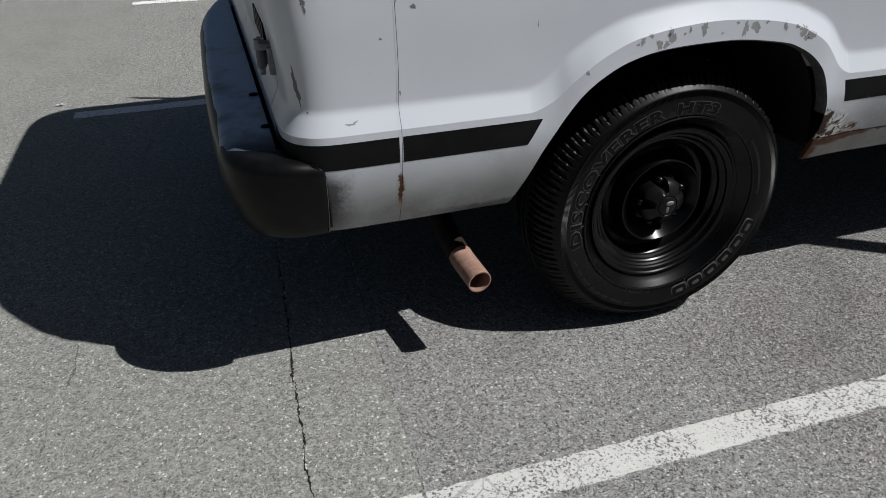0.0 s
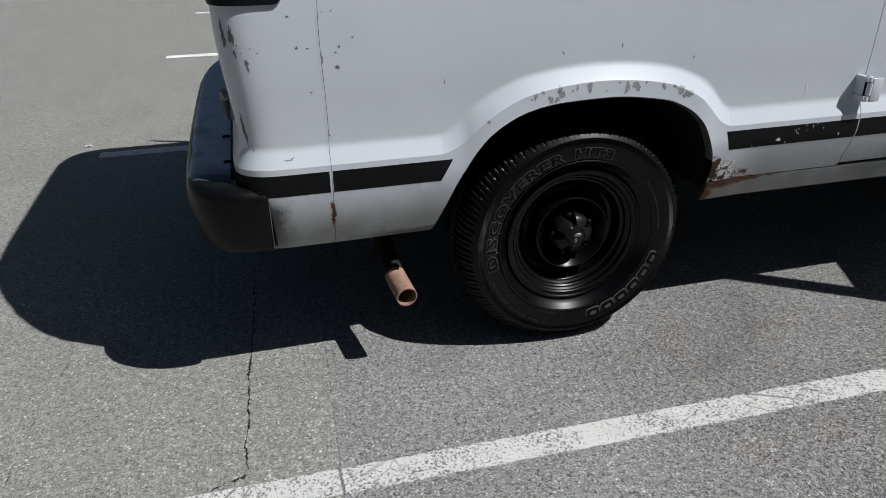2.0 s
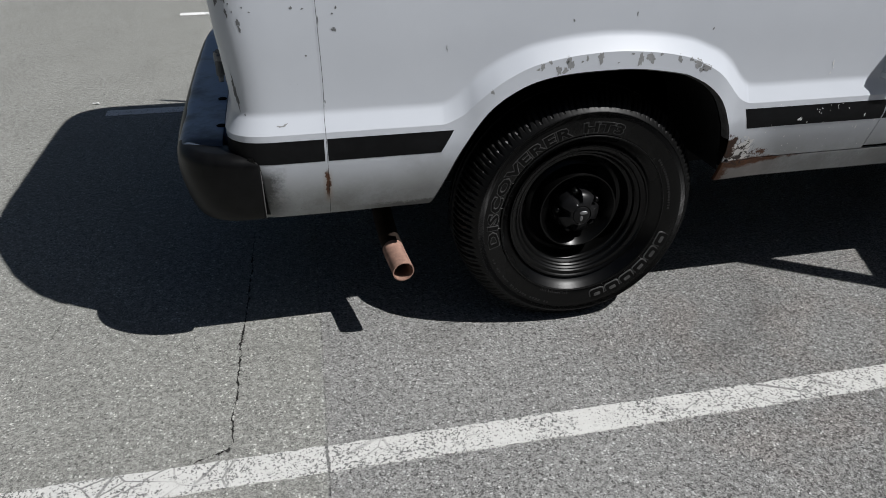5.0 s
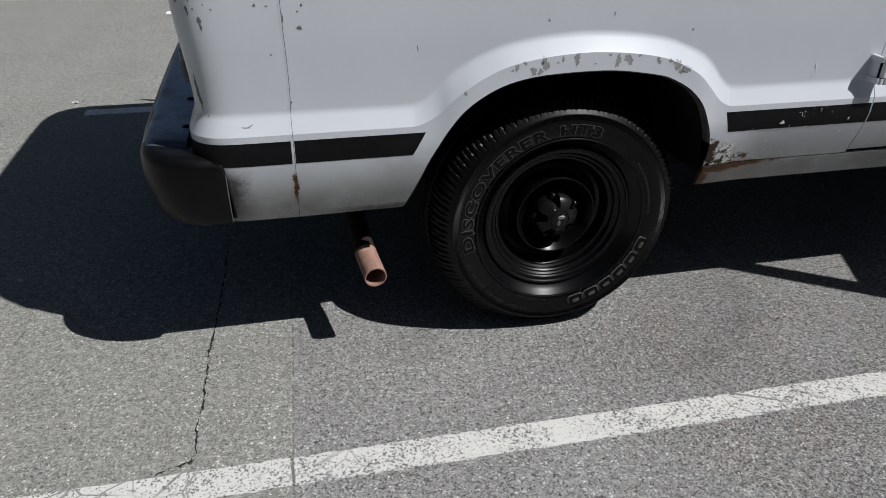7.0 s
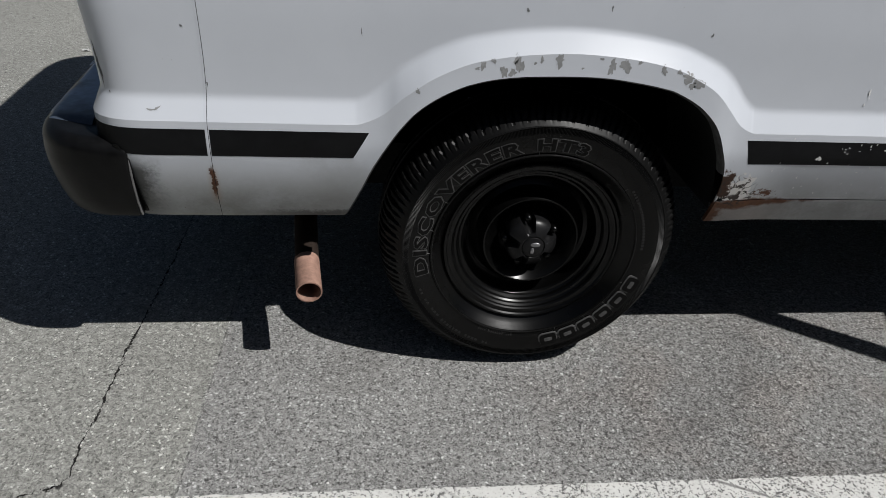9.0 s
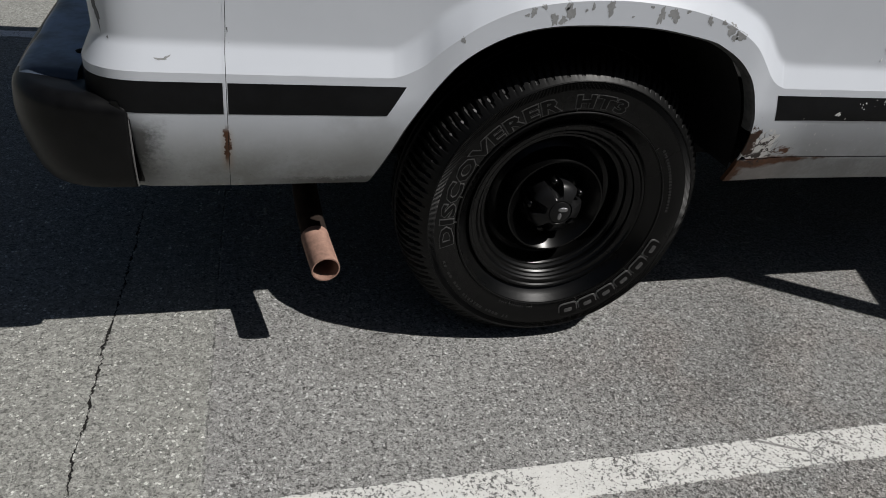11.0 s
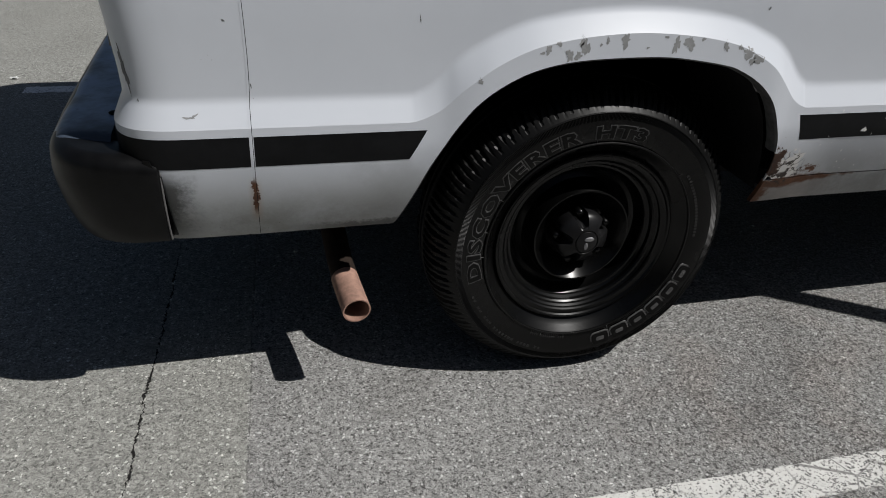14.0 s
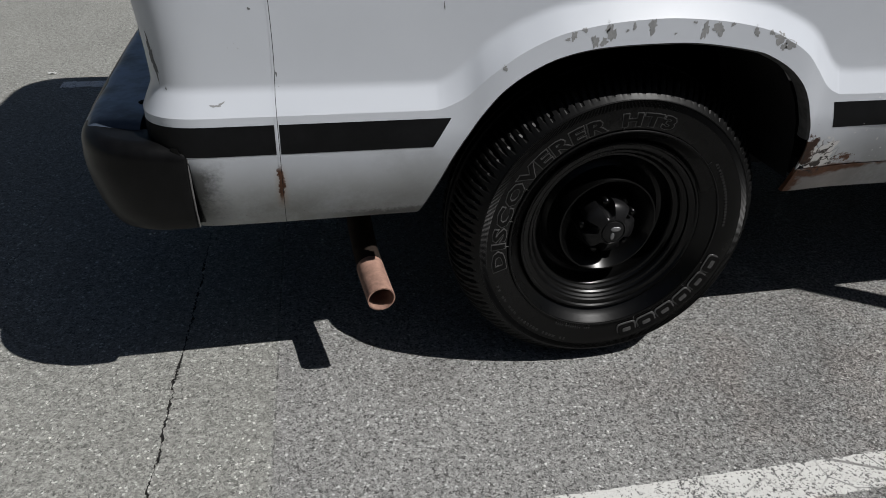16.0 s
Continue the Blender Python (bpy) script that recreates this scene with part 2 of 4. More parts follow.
def make_van_paint():
    """White paint with grime and painted-in shade low down, soot by the bumper end, and rust at the seam and the
    rocker.
    """
    M = Mat("white_van_paint", rough=0.34, spec=0.5, coat=0.15)
    x, y, z = M.xyz()
    grime = M.noise(9.0, 6, 0.65)
    fine = M.noise(120.0, 5, 0.7)
    col = M.mix(M.step(M.noise(2.5, 4), 0.35, 0.7), (0.56, 0.588, 0.634), (0.53, 0.558, 0.604))
    # grime, with the tucked-in lower panel's shade mixed into the same colour
    low = M.math("MULTIPLY", M.step(z, 0.60, 0.45), M.step(M.math("ADD", grime, M.math("MULTIPLY", fine, 0.3)), 0.30, 0.85, 0.42, 0.95))
    col = M.mix(low, col, (0.245, 0.247, 0.228))
    dirt = M.math("ADD", z, M.math("ADD", M.math("MULTIPLY", M.math("SUBTRACT", fine, 0.5), 0.035), M.math("MULTIPLY", M.math("SUBTRACT", grime, 0.5), 0.03)))
    dirt = M.math("MULTIPLY", M.step(dirt, 0.452, 0.436), M.math("MULTIPLY", M.step(x, -0.72, -0.50), M.step(x, -0.36, -0.40)))
    col = M.mix(M.math("MULTIPLY", dirt, 0.85), col, (0.045, 0.045, 0.04))
    speck = M.math("MULTIPLY", M.step(M.voronoi(90.0), 0.10, 0.05), M.step(M.math("ADD", M.noise(6.0, 3), M.math("MULTIPLY", M.step(z, 0.5, 0.44), 0.25)), 0.62, 0.70))
    col = M.mix(speck, col, (0.12, 0.11, 0.10))
    soot = M.math("MULTIPLY", M.step(M.math("ADD", x, M.math("ADD", M.math("MULTIPLY", M.math("SUBTRACT", grime, 0.5), 0.12), M.math("MULTIPLY", M.math("SUBTRACT", fine, 0.5), 0.06))), -0.80, -0.865), M.step(z, 0.60, 0.55))
    soot = M.math("MULTIPLY", soot, M.step(z, 0.40, 0.50, 0.35, 1.0))
    col = M.mix(M.math("MULTIPLY", soot, 0.9), col, (0.02, 0.02, 0.019))
    # smudges by the arch, also painting some shade of the tucked-in panel
    wx, wz = M.math("ADD", x, 0.45), M.math("SUBTRACT", z, 0.53)
    smear_shade = M.math("SQRT", M.math("ADD", M.math("MULTIPLY", wx, wx), M.math("MULTIPLY", M.math("MULTIPLY", wz, wz), 1.5)))
    smear_shade = M.step(M.math("ADD", M.math("MULTIPLY", smear_shade, 9.0), M.math("MULTIPLY", M.math("SUBTRACT", grime, 0.5), 2.2)), 0.95, 0.25, 0.0, 0.25)
    col = M.mix(smear_shade, col, (0.16, 0.158, 0.145))
    # rust at the panel seam
    seam = M.math("ABSOLUTE", M.math("SUBTRACT", x, -0.709))
    r1 = M.math("ADD", M.math("MULTIPLY", seam, 105.0), M.math("MULTIPLY", M.math("SUBTRACT", M.noise(75.0, 5, 0.7), 0.5), 2.6))
    r1 = M.math("MULTIPLY", M.step(r1, 0.62, 0.35), M.math("MULTIPLY", M.step(z, 0.575, 0.555), M.step(z, 0.475, 0.505)))
    stain = M.math("MULTIPLY", M.step(seam, 0.016, 0.0), M.math("MULTIPLY", M.step(z, 0.575, 0.54), M.step(z, 0.45, 0.5, 0.0, 0.55)))
    # rust along the rocker: a stained band, a flaking patch and broken paint by the arch edge
    rn = M.math("SUBTRACT", M.noise(26.0, 6, 0.72), 0.5)
    fn = M.math("SUBTRACT", M.noise(90.0, 5, 0.75), 0.5)
    band = M.math("ABSOLUTE", M.math("SUBTRACT", z, M.math("MULTIPLY_ADD", x, 0.05, 0.451)))
    r2 = M.math("ADD", M.math("MULTIPLY", band, 45.0), M.math("ADD", M.math("MULTIPLY", rn, 1.6), M.math("MULTIPLY", M.step(x, 0.46, 0.72), 0.75)))
    r2 = M.math("MULTIPLY", M.step(r2, 0.95, 0.45), M.math("MULTIPLY", M.step(x, 0.40, 0.42), M.step(x, 0.74, 0.66)))
    ex, ez = M.math("SUBTRACT", x, 0.416), M.math("SUBTRACT", z, 0.535)
    dist = M.math("SQRT", M.math("ADD", M.math("MULTIPLY", ex, ex), M.math("MULTIPLY", M.math("MULTIPLY", ez, ez), 0.12)))
    r3 = M.step(M.math("ADD", M.math("MULTIPLY", dist, 38.0), M.math("MULTIPLY", rn, 3.2)), 0.75, 0.45)
    cx, cz = M.math("SUBTRACT", x, 0.530), M.math("SUBTRACT", z, 0.509)
    dist2 = M.math("SQRT", M.math("ADD", M.math("MULTIPLY", cx, cx), M.math("MULTIPLY", M.math("MULTIPLY", cz, cz), 3.0)))
    r4 = M.step(M.math("ADD", M.math("MULTIPLY", dist2, 32.0), M.math("MULTIPLY", fn, 4.5)), 0.72, 0.40)
    ax, az = M.math("SUBTRACT", x, 0.452), M.math("SUBTRACT", z, 0.512)
    dist3 = M.math("SQRT", M.math("ADD", M.math("MULTIPLY", ax, ax), M.math("MULTIPLY", M.math("MULTIPLY", az, az), 1.6)))
    wob = M.t.nodes.new("ShaderNodeVectorMath")
    wob.operation = "MULTIPLY_ADD"
    M.link(M.node("ShaderNodeTexNoise", Vector=M.coord, Scale=45.0, Detail=4.0).outputs["Color"], wob.inputs[0])
    wob.inputs[1].default_value = (0.05, 0.0, 0.05)
    M.link(M.coord, wob.inputs[2])
    lines = M.voronoi(34.0, "Distance", wob.outputs[0], "DISTANCE_TO_EDGE")
    cracks = M.math("MULTIPLY", M.math("MULTIPLY", M.step(lines, 0.085, 0.03), M.step(M.noise(40.0, 3), 0.36, 0.46)), M.step(M.math("ADD", M.math("MULTIPLY", dist3, 14.0), M.math("MULTIPLY", rn, 1.0)), 0.95, 0.65))
    flaked = M.math("MULTIPLY", M.step(M.math("ADD", M.math("MULTIPLY", dist3, 14.0), M.math("MULTIPLY", rn, 2.0)), 0.85, 0.7), M.step(x, 0.40, 0.41))
    col = M.mix(M.math("MULTIPLY", flaked, 0.8), col, (0.68, 0.665, 0.64))
    veil = M.math("MULTIPLY", M.step(M.math("ADD", z, M.math("MULTIPLY", rn, 0.02)), 0.492, 0.478), M.math("MULTIPLY", M.step(x, 0.40, 0.42), M.step(M.math("ADD", x, M.math("MULTIPLY", rn, 0.15)), 0.70, 0.52)))
    col = M.mix(M.math("MULTIPLY", veil, 0.5), col, (0.22, 0.15, 0.11))
    sill = M.math("MULTIPLY", M.step(z, 0.487, 0.476), M.step(M.math("ADD", grime, M.math("MULTIPLY", fine, 0.25)), 0.25, 0.8, 0.15, 0.6))
    col = M.mix(M.math("MULTIPLY", sill, M.step(x, 0.40, 0.43)), col, (0.20, 0.203, 0.208))
    r2 = M.math("MAXIMUM", r2, M.math("MULTIPLY", M.step(z, 0.489, 0.482), M.step(M.math("ADD", x, M.math("MULTIPLY", rn, 0.09)), 0.455, 0.43)))
    r2 = M.math("MULTIPLY", r2, M.step(x, 0.398, 0.404))
    rust = M.math("MAXIMUM", M.math("MAXIMUM", r1, r2), M.math("MAXIMUM", r3, r4))
    rust_col = M.mix(M.noise(55.0, 6, 0.75), (0.008, 0.004, 0.002), (0.18, 0.068, 0.025))
    col = M.mix(M.math("MULTIPLY", stain, 0.8), col, (0.33, 0.20, 0.10))
    col = M.mix(rust, col, rust_col)
    col = M.mix(r3, col, M.mix(M.noise(130.0, 4, 0.7), (0.002, 0.0015, 0.001), (0.075, 0.027, 0.010)))
    col = M.mix(cracks, col, (0.02, 0.012, 0.008))
    M.put("Base Color", col)
    rough = M.math("ADD", M.math("MULTIPLY", M.math("MAXIMUM", rust, low), 0.4), M.math("MULTIPLY_ADD", grime, 0.16, 0.26))
    M.put("Roughness", rough)
    M.put("Coat Weight", M.math("MULTIPLY", M.math("SUBTRACT", 1.0, M.math("MAXIMUM", rust, low), clamp=True), 0.15))
    h = M.math("ADD", M.math("MULTIPLY", M.noise(3.0, 2), 1.2), M.math("MULTIPLY", fine, 0.02))
    M.bump(M.math("ADD", h, M.math("MULTIPLY", M.math("MULTIPLY", rust, M.noise(90.0, 5)), 0.9)), 0.25, 0.004)
    return M.m


def make_pad():
    """Ribbed black step plastic, blotchy; sky reflection painted in as blue, kept dark at the sunlit near end."""
    M = Mat("sky_blue_step_pad", rough=0.36)
    x, y, z = M.xyz()
    sky_tint = M.math("ADD", M.math("MULTIPLY_ADD", M.noise(7.0, 4, 0.6), 1.8, -0.4), M.math("MULTIPLY", M.step(y, 0.08, 0.30), 0.45))
    col = M.mix(M.step(sky_tint, 0.42, 1.0), (0.05, 0.064, 0.088), (0.33, 0.42, 0.56))
    M.put("Base Color", M.mix(M.step(M.noise(60.0, 4, 0.7), 0.55, 0.75, 0.0, 0.4), col, (0.10, 0.11, 0.12)))
    M.put("Roughness", M.math("MULTIPLY_ADD", sky_tint, 0.2, 0.24))
    M.bump(M.noise(40.0, 5), 0.3, 0.001)
    return M.m


def simple(name, colour, rough, metal=0.0, spec=0.5, vary=0.25, scale=30.0, bump=0.15, coat=0.0):
    M = Mat(name, colour, rough, metal, spec, coat)
    n = M.noise(scale, 6, 0.65)
    n2 = M.noise(scale / 9.0, 3)
    dark = tuple(c * (1 - vary) for c in colour)
    lite = tuple(min(1.0, c * (1 + vary)) for c in colour)
    M.put("Base Color", M.mix(M.step(M.math("ADD", M.math("MULTIPLY", n, 0.5), M.math("MULTIPLY", n2, 0.5)), 0.3, 0.7), dark, lite))
    M.put("Roughness", M.math("MULTIPLY_ADD", n2, 0.2, rough - 0.1))
    M.bump(n, bump, 0.001)
    return M.m


ASPHALT, PAINT = make_asphalt(), make_van_paint()
LINE, FAR_LINE = make_line_paint("worn_line_paint", (0.63, 0.627, 0.605), (0.50, 0.498, 0.48), 0.005), make_line_paint("cracked_line_paint", (0.86, 0.86, 0.85), (0.70, 0.70, 0.69), 0.05)
STRIPE = simple("black_stripe_vinyl", (0.006, 0.0063, 0.007), 0.5, spec=0.12, vary=0.4, scale=40)
CHIP_PALE = simple("pale_grey_primer", (0.25, 0.255, 0.258), 0.7, vary=0.2, scale=160)
PRIMER = simple("grey_primer", (0.14, 0.145, 0.15), 0.7, vary=0.25, scale=160)
PLASTIC = simple("weathered_black_plastic", (0.0050, 0.0051, 0.0054), 0.36, spec=0.15, vary=0.55, scale=22, bump=0.25)
GLINT_EDGE = simple("pale_glint_plastic_edge", (0.11, 0.11, 0.11), 0.45, vary=0.4, scale=50)
PAD = make_pad()
RUBBER = simple("tyre_rubber", (0.0014, 0.0014, 0.0014), 0.28, spec=0.24, vary=0.3, scale=60, bump=0.15)
TREAD = simple("dusty_tread_rubber", (0.0022, 0.0022, 0.0022), 0.45, spec=0.2, vary=0.4, scale=70, bump=0.2)
MARK = simple("faint_moulded_rubber", (0.014, 0.014, 0.014), 0.4, spec=0.4, vary=0.4, scale=90, bump=0.2)
LETTER = simple("pale_moulded_rubber", (0.06, 0.06, 0.06), 0.45, spec=0.5, vary=0.5, scale=90, bump=0.3)
BLACK_LETTER = simple("black_moulded_rubber", (0.002, 0.002, 0.002), 0.4, spec=0.15, vary=0.3, scale=90, bump=0.1)
DISC = simple("gloss_black_wheel_disc", (0.0020, 0.0020, 0.0020), 0.25, spec=0.2, vary=0.3, scale=25, bump=0.05)
BEAD = simple("shiny_rubber_rib", (0.005, 0.005, 0.005), 0.36, spec=0.15, vary=0.3, scale=60, bump=0.1)
RIM = simple("gloss_black_rim_paint", (0.0014, 0.0014, 0.0014), 0.27, spec=0.26, vary=0.3, scale=25, bump=0.05)
CAP = simple("satin_dark_grey_cap", (0.008, 0.008, 0.0085), 0.34, spec=0.2, vary=0.25, scale=60)
HINGE = simple("scuffed_grey_hinge_paint", (0.22, 0.225, 0.232), 0.5, vary=0.35, scale=80)
STEEL = simple("dull_steel", (0.30, 0.30, 0.31), 0.45, metal=0.9, vary=0.3, scale=40)
RUST = simple("rusted_exhaust_steel", (0.30, 0.178, 0.135), 0.8, metal=0.1, vary=0.35, scale=70, bump=0.4)
SHADED_LIP = simple("shade_dark_arch_paint", (0.06, 0.06, 0.06), 0.8, spec=0.2, vary=0.5, scale=60, bump=0.3)
SHADED_PIPE = simple("shade_dark_pipe", (0.022, 0.016, 0.013), 0.9, spec=0.1, vary=0.45, scale=50, bump=0.4)
UNDER = simple("sooty_underbody", (0.012, 0.012, 0.012), 0.9, spec=0.2, vary=0.4, scale=20, bump=0.4)
LAMP = simple("dark_red_lamp_lens", (0.012, 0.0015, 0.002), 0.12, vary=0.3, scale=15, bump=0.02, coat=0.5)
GLASS = simple("dark_window_glass", (0.015, 0.017, 0.018), 0.06, vary=0.1, scale=5, bump=0.0)
CAR_SHADOW = simple("car_shadow_dark", (0.03, 0.03, 0.031), 0.85, vary=0.3, scale=60, bump=0.5)
BLOCK_WALL = simple("brown_block_wall", (0.11, 0.10, 0.09), 0.9, spec=0.2, vary=0.3, scale=6, bump=0.4)
WHITE_FLECK = simple("white_paint_fleck", (0.75, 0.75, 0.74), 0.6, vary=0.05)


# ---- mesh helpers ----
def part(name, bm, material, parent=None, label="", smooth=True):
    me = bpy.data.meshes.new(name)
    bm.normal_update()
    if smooth:
        for e in bm.edges:
            if len(e.link_faces) == 2 and e.calc_face_angle(0.0) > 0.42:
                e.smooth = False
    bm.to_mesh(me)
    bm.free()
    me.materials.append(material)
    if smooth:
        me.polygons.foreach_set("use_smooth", [True] * len(me.polygons))
    ob = new(name, me)
    if parent:
        ob.parent = parent
    return tagged(ob, label)


def curve_through(points, n=16):
    """A smooth curve through control points, as x and z arrays (Catmull-Rom)."""
    p = np.array([points[0], *points, points[-1]], float)
    out = []
    for i in range(1, len(p) - 2):
        for t in np.linspace(0, 1, n, endpoint=False):
            a, b, c, d = p[i - 1 : i + 3]
            out.append(0.5 * (2 * b + (c - a) * t + (2 * a - 5 * b + 4 * c - d) * t * t + (3 * b - a - 3 * c + d) * t**3))
    out.append(p[-2])
    return np.array(out)


def smooth01(t):
    t = np.clip(t, 0.0, 1.0)
    return t * t * (3 - 2 * t)


def lathe(profile, n=96, bend=None, closed=False):
    """Turns (radius, y) round the y axis; bend(angle, r, y) may move each point."""
    bm = bmesh.new()
    rings = []
    for r, y in profile:
        ring = []
        for k in range(n):
            a = 2 * math.pi * k / n
            rr, yy = bend(a, r, y) if bend else (r, y)
            ring.append(bm.verts.new((rr * math.cos(a), yy, rr * math.sin(a))))
        rings.append(ring)
    pairs = list(zip(rings, rings[1:])) + ([(rings[-1], rings[0])] if closed else [])
    for a, b in pairs:
        for k in range(n):
            bm.faces.new((a[k], a[(k + 1) % n], b[(k + 1) % n], b[k]))
    if not closed:
        for ring in (rings[0], rings[-1]):
            if (ring[0].co - ring[n // 2].co).length < 0.05:
                bm.faces.new(ring)
    bmesh.ops.recalc_face_normals(bm, faces=bm.faces)
    return bm


def box(bm, lo, hi, bevel=0.0, m=None):
    made = bmesh.ops.create_cube(bm, size=1.0)["verts"]
    c = [(a + b) / 2 for a, b in zip(lo, hi)]
    s = [b - a for a, b in zip(lo, hi)]
    bmesh.ops.scale(bm, vec=s, verts=made)
    bmesh.ops.translate(bm, vec=c, verts=made)
    if bevel:
        es = list({e for v in made for e in v.link_edges})
        res = bmesh.ops.bevel(bm, geom=es, offset=bevel, segments=2, affect="EDGES", profile=0.5)
        made = list({v for f in res["faces"] for v in f.verts} | {v for v in made if v.is_valid})
    if m:
        bmesh.ops.transform(bm, matrix=m, verts=made)
    return made


def tube(points, radius, n=24, wall=0.003):
    """A hollow pipe along points, open at its first end."""
    bm = bmesh.new()
    pts = [Vector(p) for p in points]
    outer, inner = [], []
    for i, p in enumerate(pts):
        d = (pts[min(i + 1, len(pts) - 1)] - pts[max(i - 1, 0)]).normalized()
        a = d.cross(Vector((0, 0, 1))).normalized()
        b = a.cross(d)
        for rings, r in ((outer, radius), (inner, radius - wall)):
            rings.append([bm.verts.new(p + r * (math.cos(k * 2 * math.pi / n) * a + math.sin(k * 2 * math.pi / n) * b)) for k in range(n)])
    for rings in (outer, inner):
        for r0, r1 in zip(rings, rings[1:]):
            for k in range(n):
                bm.faces.new((r0[k], r0[(k + 1) % n], r1[(k + 1) % n], r1[k]))
    for k in range(n):
        bm.faces.new((outer[0][k], outer[0][(k + 1) % n], inner[0][(k + 1) % n], inner[0][k]))
    bmesh.ops.recalc_face_normals(bm, faces=bm.faces)
    return bm


# ---- ground ----
def strip(x0, x1, y0, y1, z, nx=2, wobble=0.0, seed=1, skew=0.0):
    """A thin painted strip on the ground with slightly uneven edges."""
    bm = bmesh.new()
    rnd = random.Random(seed)
    rows = []
    for i in range(nx + 1):
        x = x0 + (x1 - x0) * i / nx
        rows.append([bm.verts.new((x, y + skew * x + rnd.uniform(-wobble, wobble), zz)) for y, zz in ((y0, 0.0), (y0 + 0.001, z), (y1 - 0.001, z), (y1, 0.0))])
    for a, b in zip(rows, rows[1:]):
        for k in range(3):
            bm.faces.new((a[k], b[k], b[k + 1], a[k + 1]))
    for row in (rows[0], rows[-1]):
        bm.faces.new(row)
    bmesh.ops.recalc_face_normals(bm, faces=bm.faces)
    return bm


bm = bmesh.new()
bmesh.ops.create_grid(bm, x_segments=8, y_segments=8, size=300.0)
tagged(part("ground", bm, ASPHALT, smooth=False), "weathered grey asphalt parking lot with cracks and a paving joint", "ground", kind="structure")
# unseen wall behind the camera, added to hold back low sky light
bm = bmesh.new()
box(bm, (-24.0, -9.3, 0.0), (24.0, -9.0, 5.4), 0.02)
tagged(part("sky_block_wall", bm, BLOCK_WALL, smooth=False), "plain brown unseen wall added to block low sky light", "wall", kind="structure")
LINES = [(-2.4, -0.460, -0.373), (-1.735, 2.320, 2.405), (-1.58, 4.93, 5.03), (-1.44, 7.45, 7.55)]
for i, (x0, y0, y1) in enumerate(LINES):
    ob = part("parking_line", strip(x0, 3.6, y0, y1, 0.0025, 500, 0.005 if i else 0.002, i, -0.0105 if i == 0 else 0.0), FAR_LINE if i else LINE, smooth=False)
    tagged(ob, "worn white painted bay line on grey asphalt", "parking line", "bay lines of the parking lot", "structure")

# ---- van: the form of its body ----
FLOOR_Z, BACK_X, SIDE_R, MID_Y = 0.427, -0.805, 0.13, 0.985
NOSE_X, NOSE_R = 3.10, 0.30
SQ_P, SQ_N = 2 / 3.2, 2 - 2 / 3.2  # exponents of the corner's plan curve and of its normal
ARCH = curve_through([(-0.440, 0.430), (-0.431, 0.447), (-0.401, 0.519), (-0.380, 0.570), (-0.350, 0.625), (-0.324, 0.665), (-0.293, 0.702), (-0.250, 0.734), (-0.190, 0.762), (-0.11, 0.779),
                      (0.0, 0.785), (0.100, 0.783), (0.213, 0.766), (0.255, 0.752), (0.294, 0.732), (0.322, 0.711), (0.346, 0.687), (0.365, 0.659), (0.382, 0.624), (0.398, 0.588), (0.410, 0.535), (0.416, 0.437)])
CREASE = curve_through([(-0.60, 0.668), (-0.44, 0.668), (-0.405, 0.671), (-0.372, 0.685), (-0.352, 0.699), (-0.328, 0.723), (-0.297, 0.748), (-0.260, 0.773), (-0.20, 0.801), (-0.145, 0.815), (-0.07, 0.826),
                        (0.03, 0.831), (0.141, 0.823), (0.226, 0.807), (0.276, 0.788), (0.328, 0.759), (0.367, 0.723), (0.402, 0.688), (0.43, 0.672), (0.46, 0.668), (0.60, 0.668)])
ROOF_Z = 1.86
PROFILE = curve_through([(0.40, -0.011), (0.72, -0.010), (0.90, -0.005), (1.05, -0.006), (1.20, -0.012), (ROOF_Z, -0.012)])
INSET = curve_through([(1.10, 0.0), (1.20, 0.006), (1.40, 0.05), (1.60, 0.12), (1.74, 0.20), (1.82, 0.29), (1.85, 0.36), (ROOF_Z, 0.42)])  # tumblehome
WHEELS = 2.78  # wheelbase


def local_x(u):
    return u if u < 1.2 else u - WHEELS


def arch_z(u):
    x = local_x(u)
    return float(np.interp(x, ARCH[:, 0], ARCH[:, 1])) if -0.440 < x < 0.416 else FLOOR_Z


def crease_z(u):
    return float(np.interp(local_x(u), CREASE[:, 0], CREASE[:, 1], left=0.668, right=0.668))


def outward(u, z):
    """How far the body stands out from its base line, along the line's normal."""
    c = crease_z(u)
    slope = sum(crease_z(u + k * 0.008) - crease_z(u - k * 0.008) for k in (1, 3, 5)) / 0.144
    d = (z - c) / math.sqrt(1 + slope * slope)
    lip = 0.011 + 0.010 * float(smooth01((c - 0.668) / 0.1))
    panel = float(np.interp(z, PROFILE[:, 0], PROFILE[:, 1]))
    wide = 0.053 - 0.004 * float(smooth01((c - 0.668) / 0.1))
    if d >= wide:
        return panel
    if d >= 0:
        t = d / wide
        return panel + (lip - panel) * (1 - t * 1.17 if t < 0.7 else 0.181 * ((1 - t) / 0.3) ** 1.94)
    tuck, ahead = max(0.0, 0.62 - z), float(smooth01((u - 0.42) / 0.15))
    behind = 0.10 * tuck + 0.95 * tuck * tuck
    return lip - behind - ahead * (0.365 * tuck * tuck / (tuck + 0.015) - behind)


